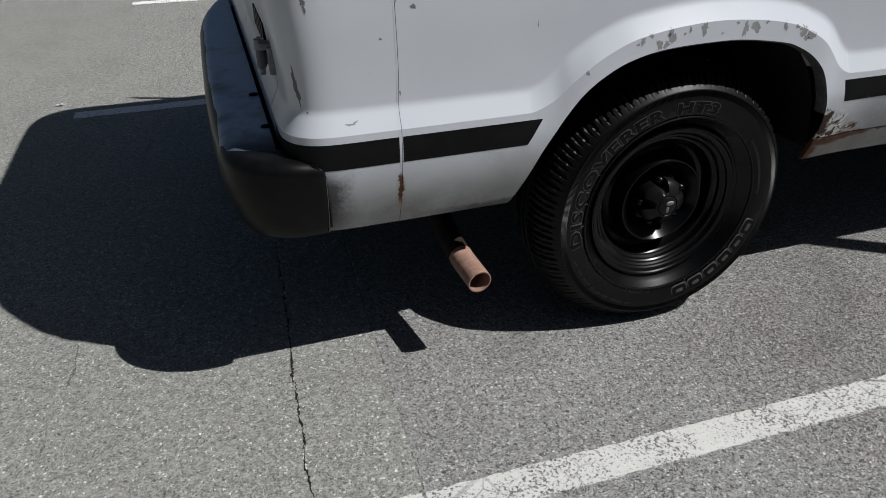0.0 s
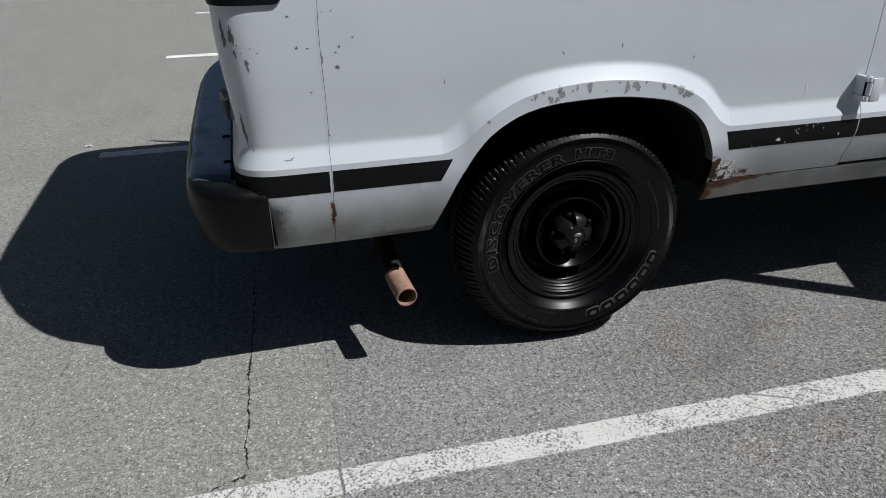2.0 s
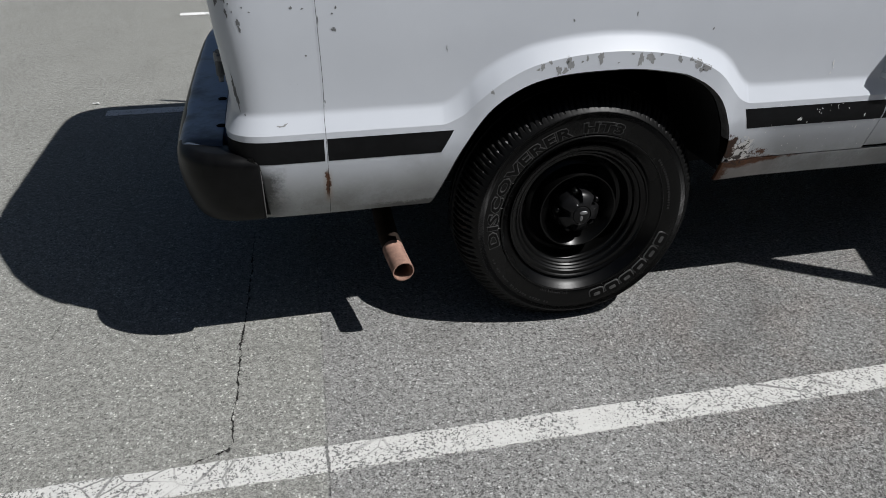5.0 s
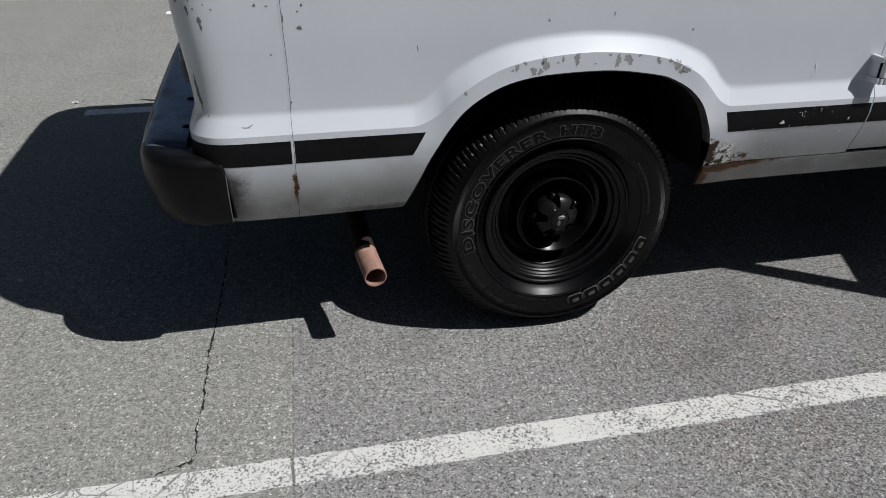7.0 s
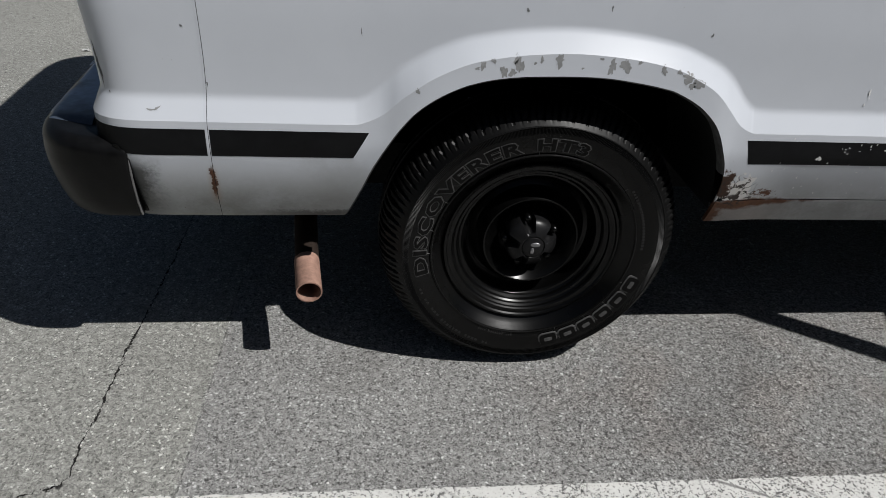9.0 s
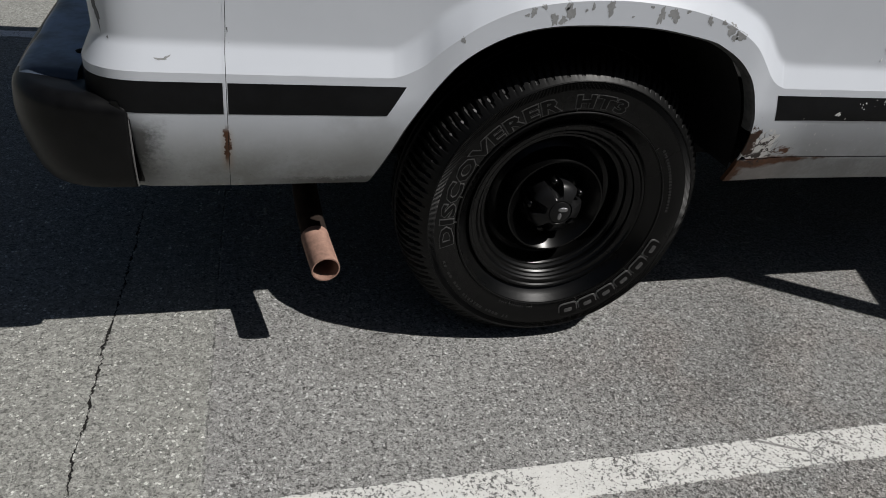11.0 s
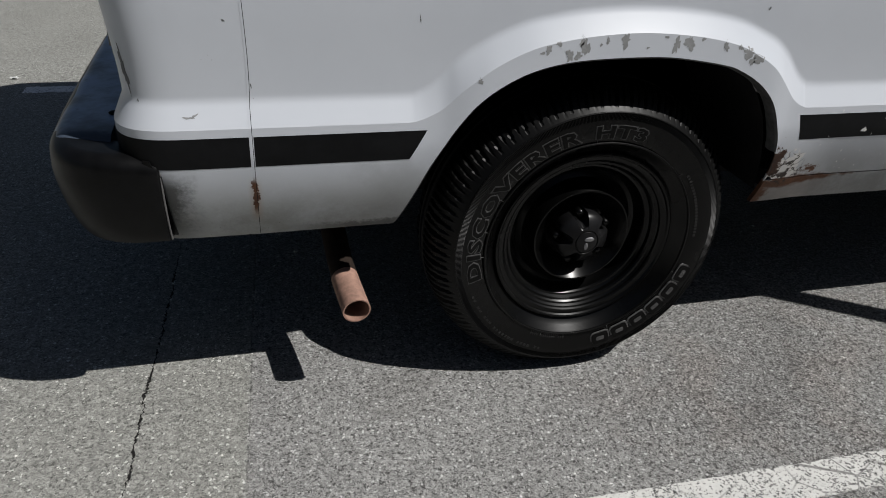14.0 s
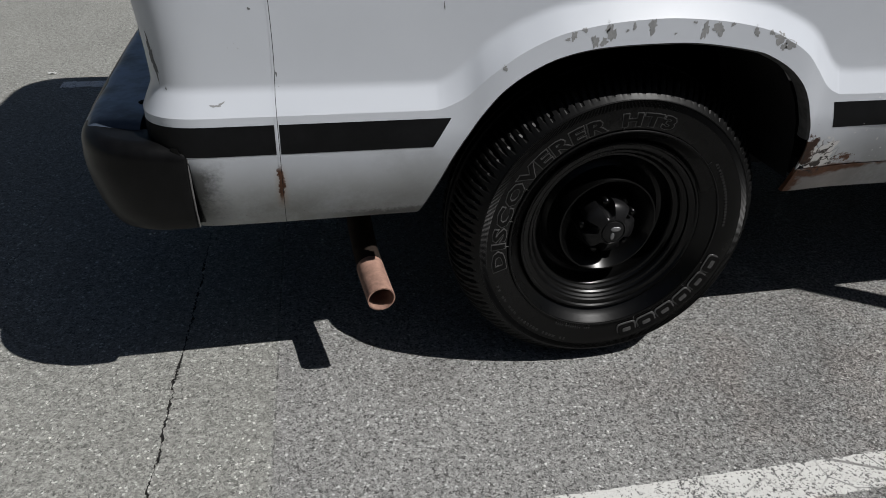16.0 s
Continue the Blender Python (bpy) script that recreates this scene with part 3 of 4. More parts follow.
def base(u, z):
    """The plan line at a height: along the side, round the corner and over the back (u below) or the nose (u above)."""
    s = float(np.interp(z, INSET[:, 0], INSET[:, 1]))
    r = s * 0.6
    if u < (BACK_X + NOSE_X) / 2:
        e, r0, way, push = BACK_X, SIDE_R, -1.0, 0.35 * s - 0.02 * float(smooth01((z - 0.72) / 0.33))
    else:
        e, r0, way, push = NOSE_X, NOSE_R, 1.0, 2.0 * s
    cx, cy, rad = e - way * (push + r), s + r0 + r, r0 + r  # centre and radius of the corner
    d = way * (u - e)
    if d <= 0:
        x = u + (cx - e) * float(smooth01(1 + d / 1.5))
        return Vector((x, s, 0)), Vector((0, -1, 0))
    a = min(d / r0, math.pi / 2)
    # a squarish corner: a superellipse in plan
    sa, ca = math.sin(a), max(0.0, math.cos(a))
    n = Vector((way * sa**SQ_N, -(ca**SQ_N), 0)).normalized()
    p = Vector((cx + way * rad * sa**SQ_P, cy - rad * ca**SQ_P, 0))
    rest = d - r0 * math.pi / 2
    if rest > 0:
        p.y = cy + (MID_Y - cy) * rest / (MID_Y - r0)
    return p, n


def warp(u, z):
    """Rows of the skin follow the crease round the wheel arches."""
    lift = crease_z(u) - 0.668
    if lift < 1e-4 or not 0.52 < z < 1.05:
        return z
    w = float(smooth01((z - 0.52) / 0.10)) if z < 0.66 else 1 - max(0.0, (z - 0.74) / 0.31)
    return z + lift * w


def surf(u, z, off=0.0):
    p, n = base(u, z)
    q = p + n * (outward(u, z) + off)
    return Vector((q.x, q.y, z))


U_BACK = BACK_X - SIDE_R * math.pi / 2 - (MID_Y - SIDE_R)
U_NOSE = NOSE_X + NOSE_R * math.pi / 2 + (MID_Y - NOSE_R)


def back_u(y):
    """The base-line measure of a point of the back at that y."""
    return BACK_X - SIDE_R * math.pi / 2 - (y - SIDE_R)


def mirrored(v):
    return Vector((v.x, 2 * MID_Y - v.y, v.z))


def body_patch(us, zs, low=None, off=0.0, flange=0.012, far=False, shear=None, follow=True):
    """A piece of the body's skin over us and zs with a turned-in edge; low(u) cuts its lower edge."""
    bm = bmesh.new()
    verts, where = {}, {}
    bend = warp if follow else (lambda u, z: z)

    def vert(i, z):
        u = us[i] + (shear(us[i], z) if shear else 0.0)
        key = (i, round(z, 6))
        if key not in verts:
            p = surf(u, z, off)
            verts[key] = bm.verts.new(mirrored(p) if far else p)
            where[verts[key]] = (u, z)
        return verts[key]

    for i in range(len(us) - 1):
        a, b = (low(us[i]), low(us[i + 1])) if low else (-9, -9)
        for z0, z1 in zip(zs, zs[1:]):
            f = []
            p, q = us[i], us[i + 1]
            for v in (vert(i, max(bend(p, z0), a)), vert(i + 1, max(bend(q, z0), b)), vert(i + 1, max(bend(q, z1), b)), vert(i, max(bend(p, z1), a))):
                if v not in f:
                    f.append(v)
            if len(f) > 2:
                try:
                    bm.faces.new(f[::-1] if far else f)
                except ValueError:
                    pass
    for v in [v for v in bm.verts if not v.link_faces]:
        bm.verts.remove(v)
    if flange:
        inner, outer = {}, {}
        for e in [e for e in bm.edges if len(e.link_faces) == 1]:
            a, b = e.verts
            for v in (a, b):
                if v not in inner:
                    p = surf(*where[v], off - flange)
                    inner[v] = bm.verts.new(mirrored(p) if far else p)
                    outer[v] = bm.verts.new(v.co)
            loop = e.link_faces[0].loops
            first = next(l for l in loop if l.edge == e).vert
            second = b if first == a else a
            bm.faces.new((outer[second], outer[first], inner[first], inner[second]))
    return bm


def span(a, b, step):
    return list(np.linspace(a, b, max(2, int(abs(b - a) / step) + 2)))


def merged(*lists):
    return sorted({round(float(v), 5) for some in lists for v in some})


Z_LOW = merged(span(0.427, 0.64, 0.012), span(0.64, 0.90, 0.003), [0.6676, 0.668, 0.672])
Z_ALL = merged(Z_LOW, span(0.90, 1.2, 0.03), span(1.2, ROOF_Z, 0.03))
U_ARCH = merged(span(-0.708, -0.47, 0.02), span(-0.47, -0.28, 0.004), span(-0.28, 0.30, 0.01), span(0.30, 0.395, 0.005), span(0.395, 0.44, 0.0015), span(0.44, 0.50, 0.008), span(0.50, 0.8868, 0.02))

van = new("van")
tagged(van, "old white cargo van with black stripe, chipped paint and rusty rocker", "van")


def side_low(u):
    if 0.416 <= u < 0.888:
        eaten = max(0.0, noise.noise((u * 160, 0, 3)) + 0.25) * max(0.0, 1 - (u - 0.416) / 0.022)
        return 0.488 + 0.05 * eaten  # ragged where the rust has eaten the corner
    if u < -0.439:
        return 0.427 + 0.003 * float(smooth01((u + 0.708) / 0.246))
    return arch_z(u)


def front_low(u):
    return max(arch_z(u), FLOOR_Z)


def seam_lean(z):
    """How far the seam behind the wheel leans forward above the crease."""
    return 0.056 * max(0.0, z - 0.70)


corner_us = merged(span(back_u(0.222), BACK_X, 0.012), span(BACK_X, -0.7098, 0.012))
part("rear_corner_panel", body_patch(corner_us, Z_ALL, shear=lambda u, z: seam_lean(z) * float(smooth01((u + 0.80) / 0.09))), PAINT, van)
part("side_panel", body_patch(U_ARCH, Z_ALL, side_low, flange=0.004, shear=lambda u, z: seam_lean(z) * (1 - float(smooth01((u + 0.708) / 0.12)))), PAINT, van, "white side panel with flared wheel arch")
part("rocker_panel", body_patch(merged(span(0.418, 0.6, 0.01), span(0.6, 1.447, 0.04)), merged(span(0.417, 0.485, 0.006))), PAINT, van, "rocker panel rusted through behind the wheel")
cargo = part("cargo_door", body_patch(span(0.8893, 1.447, 0.02), [z for z in Z_ALL if 0.492 <= z <= 1.72]), PAINT, van, "closed rear leaf of the cargo doors")
part("door_header", body_patch(span(0.891, 2.0, 0.04), [z for z in Z_ALL if z >= 1.725]), PAINT, van)
FRONT_US = merged(span(2.004, 2.3, 0.03), span(2.3, 2.5, 0.008), span(2.5, 3.06, 0.02), span(3.06, 3.2, 0.004), span(3.2, U_NOSE, 0.03))
part("front_body", body_patch(FRONT_US, Z_ALL, front_low), PAINT, van)
REAR_US = span(back_u(MID_Y - 0.003), back_u(0.228), 0.05)
for far in (False, True):
    part("rear_door", body_patch(REAR_US, [z for z in Z_ALL if 0.60 <= z <= 1.75], far=far), PAINT, van)
    part("rear_header", body_patch(REAR_US, [z for z in Z_ALL if z > 1.75], far=far), PAINT, van)
part("far_body", body_patch(merged(span(back_u(0.222), BACK_X, 0.03), span(BACK_X, -0.46, 0.03), span(-0.46, 0.42, 0.012), span(0.42, 2.3, 0.06), span(2.3, 2.5, 0.01), span(2.5, 3.06, 0.02), span(3.06, 3.2, 0.006), span(3.2, U_NOSE, 0.04)), Z_ALL, front_low, far=True), PAINT, van)

# turned-in lip round the wheel arches, its shade painted in as dark colour
for x0 in (0.0, WHEELS):
    for far in (False, True):
        bm = bmesh.new()
        rows = []
        for x, z in ARCH[::2]:
            if x > 0 and z < 0.56:
                break
            p = surf(x + x0, float(z), -0.001)
            c = Vector((x0 - 0.02 - p.x, 0, 0.42 - p.z)).normalized()
            row = [p, p + c * 0.004 + Vector((0, 0.004, 0)), p + c * 0.006 + Vector((0, 0.016, 0)), p + c * 0.004 + Vector((0, 0.034, 0))]
            rows.append([bm.verts.new(mirrored(v) if far else v) for v in row])
        for a, b in zip(rows, rows[1:]):
            for k in range(3):
                bm.faces.new((a[k], b[k], b[k + 1], a[k + 1]))
        bmesh.ops.recalc_face_normals(bm, faces=bm.faces)
        part("arch_lip", bm, SHADED_LIP, van, "turned-in lip of the wheel arch, shade painted into its colour")

# roof over the upper edge
ring = [surf(u, ROOF_Z) for u in merged(span(U_BACK, BACK_X, 0.05), span(BACK_X, NOSE_X, 0.2), span(NOSE_X, U_NOSE, 0.05))]
bm = bmesh.new()
near_edge = [bm.verts.new(p) for p in ring]
far_edge = [bm.verts.new(mirrored(p)) for p in ring]
mid_edge = [bm.verts.new((p.x, MID_Y, ROOF_Z + 0.015)) for p in ring]
for a, b in ((near_edge, mid_edge), (mid_edge, far_edge)):
    for k in range(len(ring) - 1):
        try:
            bm.faces.new((a[k], a[k + 1], b[k + 1], b[k]))
        except ValueError:
            pass
bmesh.ops.remove_doubles(bm, verts=bm.verts, dist=0.0005)
part("roof", bm, PAINT, van)

# underside: floor pan, wheel housings, front bulkhead
bm = bmesh.new()
box(bm, (-0.90, 0.05, 0.47), (-0.47, 1.92, 0.50))
box(bm, (0.43, 0.05, 0.46), (2.32, 1.92, 0.50))
box(bm, (3.20, 0.08, 0.47), (3.34, 1.89, 0.50))
box(bm, (-0.47, 0.36, 0.47), (0.43, 1.61, 0.84))
box(bm, (2.31, 0.36, 0.47), (3.20, 1.61, 0.84))
# unseen rails, made deep to block light under the van
box(bm, (-0.90, 0.50, 0.28), (3.2, 0.58, 0.47))
box(bm, (-0.90, 1.39, 0.28), (3.2, 1.47, 0.47))
part("floor_pan", bm, UNDER, van, smooth=False)
for x0 in (0.0, WHEELS):
    for side in (0, 1):
        bm = bmesh.new()
        rows = []
        for y in (0.05, 0.36):
            yy = 2 * MID_Y - y if side else y
            row = []
            for k in range(25):
                a = math.pi * k / 24
                row.append(bm.verts.new((x0 - 0.02 - 0.44 * math.cos(a), yy, 0.45 + 0.395 * math.sin(a) ** 0.8)))
            rows.append(row)
        for k in range(24):
            bm.faces.new((rows[0][k], rows[0][k + 1], rows[1][k + 1], rows[1][k]))
        bm.faces.new(rows[1])
        part("wheel_housing", bm, UNDER, van)


# ---- wheels ----
TYRE_PROFILE = [(0.205, 0.046), (0.2135, 0.0445), (0.2175, 0.0420), (0.228, 0.0315), (0.2375, 0.0208), (0.2405, 0.0178), (0.2435, 0.0175), (0.2455, 0.0190), (0.256, 0.0150), (0.280, 0.0115), (0.295, 0.0110),
                (0.3055, 0.0125), (0.3085, 0.0118), (0.3110, 0.0125), (0.3135, 0.0145), (0.3200, 0.0215), (0.3280, 0.0290), (0.3330, 0.0340), (0.3370, 0.0380), (0.3450, 0.0475), (0.3520, 0.0585), (0.3575, 0.0705), (0.3610, 0.084), (0.3625, 0.096),
                (0.3620, 0.103), (0.3540, 0.105), (0.3540, 0.113), (0.3630, 0.115), (0.3630, 0.131), (0.3540, 0.133), (0.3540, 0.141), (0.3620, 0.143), (0.3610, 0.170), (0.352, 0.190), (0.345, 0.213), (0.31, 0.233), (0.27, 0.235), (0.236, 0.222), (0.205, 0.206)]
AXLE_Z = 0.353


def side_y(r):
    return float(np.interp(r, [p[0] for p in TYRE_PROFILE[:18]], [p[1] for p in TYRE_PROFILE[:18]]))


def tread(a, r, y):
    """Cuts slanted grooves between the shoulder lugs; flattens the tyre a little where it stands."""
    k = (a / (2 * math.pi) * 62 + (y - 0.03) * 6.0) % 1.0
    if r > 0.3255 and (y < 0.103 or y > 0.143):
        if k < 0.2:
            r -= 0.0085 * min(1.0, (r - 0.3245) / 0.009)
        elif 0.54 < k < 0.66:
            r -= 0.006 * min(1.0, (r - 0.3245) / 0.009)
    low = -r * math.sin(a)
    if low > 0.3515:
        r *= 0.3515 / low
    return r, y


def wheel_meshes():
    """The meshes of one wheel round the y axis, its outer face towards -y, as (name, bmesh, material, label)."""
    cut = next(i for i, p in enumerate(TYRE_PROFILE) if p[0] > 0.313)
    out = [("tyre", lathe(TYRE_PROFILE[: cut + 1], 180), RUBBER, "black all-season tyre with raised lettering"),
           ("tyre_tread", lathe(TYRE_PROFILE[cut:], 744, tread), TREAD, "dusty black tread with shoulder lugs")]
    rim = [(0.150, 0.205), (0.205, 0.205), (0.205, 0.050), (0.2105, 0.046), (0.2125, 0.041), (0.2115, 0.0375), (0.2085, 0.0365), (0.2055, 0.0385), (0.2030, 0.0425), (0.1985, 0.0445), (0.1935, 0.045), (0.1905, 0.048),
           (0.1890, 0.053), (0.1850, 0.057), (0.1800, 0.058), (0.1770, 0.062), (0.1755, 0.071), (0.1710, 0.075), (0.166, 0.076), (0.1630, 0.080), (0.160, 0.094), (0.152, 0.106), (0.146, 0.109)]
    disc = [(0.148, 0.1075), (0.142, 0.110), (0.130, 0.102),
           (0.1225, 0.078), (0.1185, 0.063), (0.1150, 0.0575), (0.1115, 0.0570), (0.1085, 0.0610), (0.100, 0.0710), (0.090, 0.0828), (0.080, 0.0945), (0.072, 0.1035), (0.064, 0.106), (0.040, 0.107), (0.012, 0.107)]
    out.append(("rim", lathe(rim, 160), RIM, "gloss black steel wheel rim"))
    out.append(("wheel_disc", lathe(disc, 160), DISC, "gloss black dished wheel disc"))
    for r, y, s in ((0.2440, 0.0168, 0.0022), (0.3120, 0.0122, 0.0016)):
        rib = [(r + s * math.cos(2 * math.pi * k / 10), y + s * math.sin(2 * math.pi * k / 10)) for k in range(10)]
        out.append(("sidewall_rib", lathe(rib, 180, closed=True), BEAD, ""))

    def notch(a, r, y):
        f = 0.0
        for k in range(5):
            d = (a - radians(102 + 72 * k) + math.pi) % (2 * math.pi) - math.pi
            f = max(f, 1 - (d / 0.27) ** 2) if abs(d) < 0.27 else f
        return r * (1 - 0.36 * math.sqrt(max(f, 0.0)) * float(smooth01((r - 0.03) / 0.022))), y

    cap = [(0.058, 0.104), (0.0598, 0.060), (0.0588, 0.0545), (0.056, 0.0490), (0.051, 0.0437), (0.045, 0.0393), (0.038, 0.0349), (0.031, 0.0312), (0.0275, 0.0296), (0.0262, 0.0316), (0.0245, 0.0316), (0.0232, 0.0290), (0.018, 0.0266), (0.010, 0.0248), (0.004, 0.0245)]
    cap = [(r * 1.06, y) for r, y in cap]
    out.append(("hub_cap", lathe(cap, 180, notch), CAP, "satin grey hub cap with five scallops"))
    for k in range(5):
        bm = bmesh.new()
        a = radians(102 + 72 * k)
        m = Matrix.Translation((0.062 * math.cos(a), 0.070, 0.062 * math.sin(a))) @ Matrix.Rotation(radians(90), 4, "X")
        bmesh.ops.create_cone(bm, cap_ends=True, segments=6, radius1=0.0095, radius2=0.0085, depth=0.03, matrix=m)
        out.append(("lug_nut", bm, RIM, ""))
    bm = bmesh.new()
    bmesh.ops.create_uvsphere(bm, u_segments=16, v_segments=8, radius=1.0, matrix=Matrix.Translation((0.004, 0.0250, 0.009)) @ Matrix.Diagonal((0.012, 0.003, 0.006, 1)))
    bmesh.ops.create_uvsphere(bm, u_segments=16, v_segments=8, radius=1.0, matrix=Matrix.Translation((-0.002, 0.0250, -0.008)) @ Matrix.Diagonal((0.005, 0.003, 0.009, 1)))
    out.append(("cap_emblem", bm, STEEL, "worn metal emblem shape"))
    # serrated band on the shoulder
    bm = bmesh.new()
    for k in range(640):
        a0, a1 = 2 * math.pi * k / 640, 2 * math.pi * (k + 0.9) / 640
        am = (a0 + a1) / 2
        ends = []
        for r in (0.2965, 0.3110):
            ends.append([bm.verts.new((r * math.cos(a), side_y(r) - lift, r * math.sin(a))) for a, lift in ((a0, -0.0004), (am, 0.0015), (a1, -0.0004))])
        p, q = ends
        for j in (0, 1):
            bm.faces.new((p[j], p[j + 1], q[j + 1], q[j]))
        bm.faces.new(p)
        bm.faces.new(q)
    bmesh.ops.recalc_face_normals(bm, faces=bm.faces)
    out.append(("serrated_band", bm, BEAD, ""))
    # thin mould lines near the bead
    for a in (-70, -52, -38, -22, 150, 168, 182, 40, 95, 250):
        bm = bmesh.new()
        m = Matrix.Rotation(-radians(a), 4, "Y") @ Matrix.Translation((0.2525, side_y(0.2525) - 0.0002, 0))
        box(bm, (-0.007, -0.0008, -0.0004), (0.007, 0.001, 0.0004), m=m)
        out.append(("mould_line", bm, LETTER, ""))
    return out


def bent_text(body, size, a_start, a_end, r_mid, lift, swell):
    """Raised solid lettering laid clockwise along an arc of the sidewall; swell thickens its strokes."""
    cu = bpy.data.curves.new("text", "FONT")
    cu.body, cu.size, cu.resolution_u, cu.fill_mode, cu.extrude, cu.space_character = body, 1.0, 2, "BOTH", 0.05, 1.12
    ob = bpy.data.objects.new("text", cu)
    scene.collection.objects.link(ob)
    deps = bpy.context.evaluated_depsgraph_get()
    me = bpy.data.meshes.new_from_object(ob.evaluated_get(deps))
    x0, x1 = min(v.co.x for v in me.vertices), max(v.co.x for v in me.vertices)
    y1 = max(v.co.y for v in me.vertices)
    cu.offset = swell
    deps.update()
    me = bpy.data.meshes.new_from_object(ob.evaluated_get(bpy.context.evaluated_depsgraph_get()))
    bpy.data.objects.remove(ob)
    bm = bmesh.new()
    bm.from_mesh(me)
    bmesh.ops.triangulate(bm, faces=bm.faces)
    for _ in range(2):
        bmesh.ops.subdivide_edges(bm, edges=[e for e in bm.edges if e.calc_length() > 0.25], cuts=1)
        bmesh.ops.triangulate(bm, faces=bm.faces)
    for v in bm.verts:
        a = radians(a_start + (a_end - a_start) * (v.co.x - x0) / (x1 - x0))
        r = r_mid + (v.co.y / y1 - 0.5) * size
        v.co = (r * math.cos(a), side_y(r) - (lift if v.co.z > 0 else -0.001), r * math.sin(a))
    bmesh.ops.recalc_face_normals(bm, faces=bm.faces)
    return bm


def rounded_block(bm, w, h, r, depth, m, hole=None):
    """A raised block with rounded corners, w by h, open in the middle where hole gives its size."""
    def outline(w, h, r):
        return [(sx * (w / 2 - r) + r * math.cos(a), sy * (h / 2 - r) + r * math.sin(a))
                for q, (sx, sy) in enumerate(((1, 1), (-1, 1), (-1, -1), (1, -1))) for a in [math.pi / 2 * (q + k / 4) for k in range(5)]]

    outer = outline(w, h, r)
    top = [bm.verts.new(m @ Vector((x, -depth, z))) for x, z in outer]
    foot = [bm.verts.new(m @ Vector((x * 1.03, 0.001, z * 1.03))) for x, z in outer]
    n = len(outer)
    for k in range(n):
        bm.faces.new((top[k], top[(k + 1) % n], foot[(k + 1) % n], foot[k]))
    if not hole:
        bm.faces.new(top)
        return
    inner = outline(*hole, r * 0.4)
    rim = [bm.verts.new(m @ Vector((x, -depth, z))) for x, z in inner]
    well = [bm.verts.new(m @ Vector((x, 0.001, z))) for x, z in inner]
    for k in range(n):
        bm.faces.new((top[(k + 1) % n], top[k], rim[k], rim[(k + 1) % n]))
        bm.faces.new((rim[(k + 1) % n], rim[k], well[k], well[(k + 1) % n]))


def arc_bars(a_start, a_end, r, h, n, seed):
    """A line of small moulded bars along an arc of the sidewall."""
    rnd = random.Random(seed)
    bm = bmesh.new()
    for k in range(n):
        if rnd.random() < 0.14:
            continue
        a = a_start + (a_end - a_start) * k / (n - 1)
        m = Matrix.Rotation(-radians(a), 4, "Y") @ Matrix.Translation((r, side_y(r), 0))
        t = abs(radians(a_end - a_start)) * r / n * rnd.uniform(0.2, 0.36)
        box(bm, (-h / 2, -0.0009, -t), (h / 2, 0.001, t), m=m)
    return bm


def make_wheel(x, far):
    wheel = new("wheel")
    wheel.parent = van
    wheel.matrix_basis = pose(x + 0.002, 2 * MID_Y if far else 0.0, AXLE_Z, 0, 0, 180 if far else 0)
    return wheel


first = make_wheel(0.0, False)
pieces = [part(n, b, m, first, lab) for n, b, m, lab in wheel_meshes()]
for word, a0, a1, size in (("DISCOVERER", 193.5, 104.0, 0.029), ("HT3", 95.5, 71.5, 0.027)):
    pieces.append(part("lettering_outline", bent_text(word, size, a0, a1, 0.270, 0.0009, 0.068), LETTER, first, "pale outline of the tyre lettering", smooth=False))
    pieces.append(part("tyre_lettering", bent_text(word, size, a0, a1, 0.270, 0.0022, 0.028), BLACK_LETTER, first, "raised black tyre lettering", smooth=False))
# raised outlined blocks on the lower sidewall
for k in range(6):
    m = Matrix.Rotation(radians(21.0 + 10.8 * k), 4, "Y") @ Matrix.Translation((0.273, side_y(0.273), 0))
    for name, material, w, h, r, depth, hole in (("block_outline", LETTER, 0.039, 0.0485, 0.010, 0.0009, None), ("block_centre", LETTER, 0.011, 0.020, 0.003, 0.0026, None), ("raised_block", BLACK_LETTER, 0.032, 0.0415, 0.008, 0.0022, (0.012, 0.021))):
        bm = bmesh.new()
        rounded_block(bm, w, h, r, depth, m, hole)
        bmesh.ops.recalc_face_normals(bm, faces=bm.faces)
        pieces.append(part(name, bm, material, first, smooth=False))
for k, (a0, a1, r, h, n) in enumerate(((37, 1, 0.262, 0.006, 20), (10, -14, 0.2465, 0.003, 24), (-96, -116, 0.249, 0.004, 18), (-96, -116, 0.2545, 0.004, 16), (-108, -136, 0.287, 0.006, 15), (-140, -160, 0.285, 0.005, 10))):
    pieces.append(part("sidewall_marking", arc_bars(a0, a1, r, h, n, k), MARK, first, smooth=False))
for x, far in ((WHEELS, False), (0.0, True), (WHEELS, True)):
    w = make_wheel(x, far)
    for p in pieces:
        o = p.copy()
        scene.collection.objects.link(o)
        o.parent = w
for x in (0.0, WHEELS):
    bm = bmesh.new()
    bmesh.ops.create_cone(bm, cap_ends=True, segments=20, radius1=0.045, radius2=0.045, depth=1.6, matrix=Matrix.Translation((x, MID_Y, AXLE_Z)) @ Matrix.Rotation(radians(90), 4, "X"))
    part("axle", bm, UNDER, van)

SEAM_Z = [z for z in Z_ALL if z < 1.3]
part("seam_sealer", body_patch([-0.7112, -0.7104, -0.7080, -0.7072], SEAM_Z, off=0.0003, flange=0.002, shear=lambda u, z: seam_lean(z)), PAINT, van, "pale ridge of seam sealer")
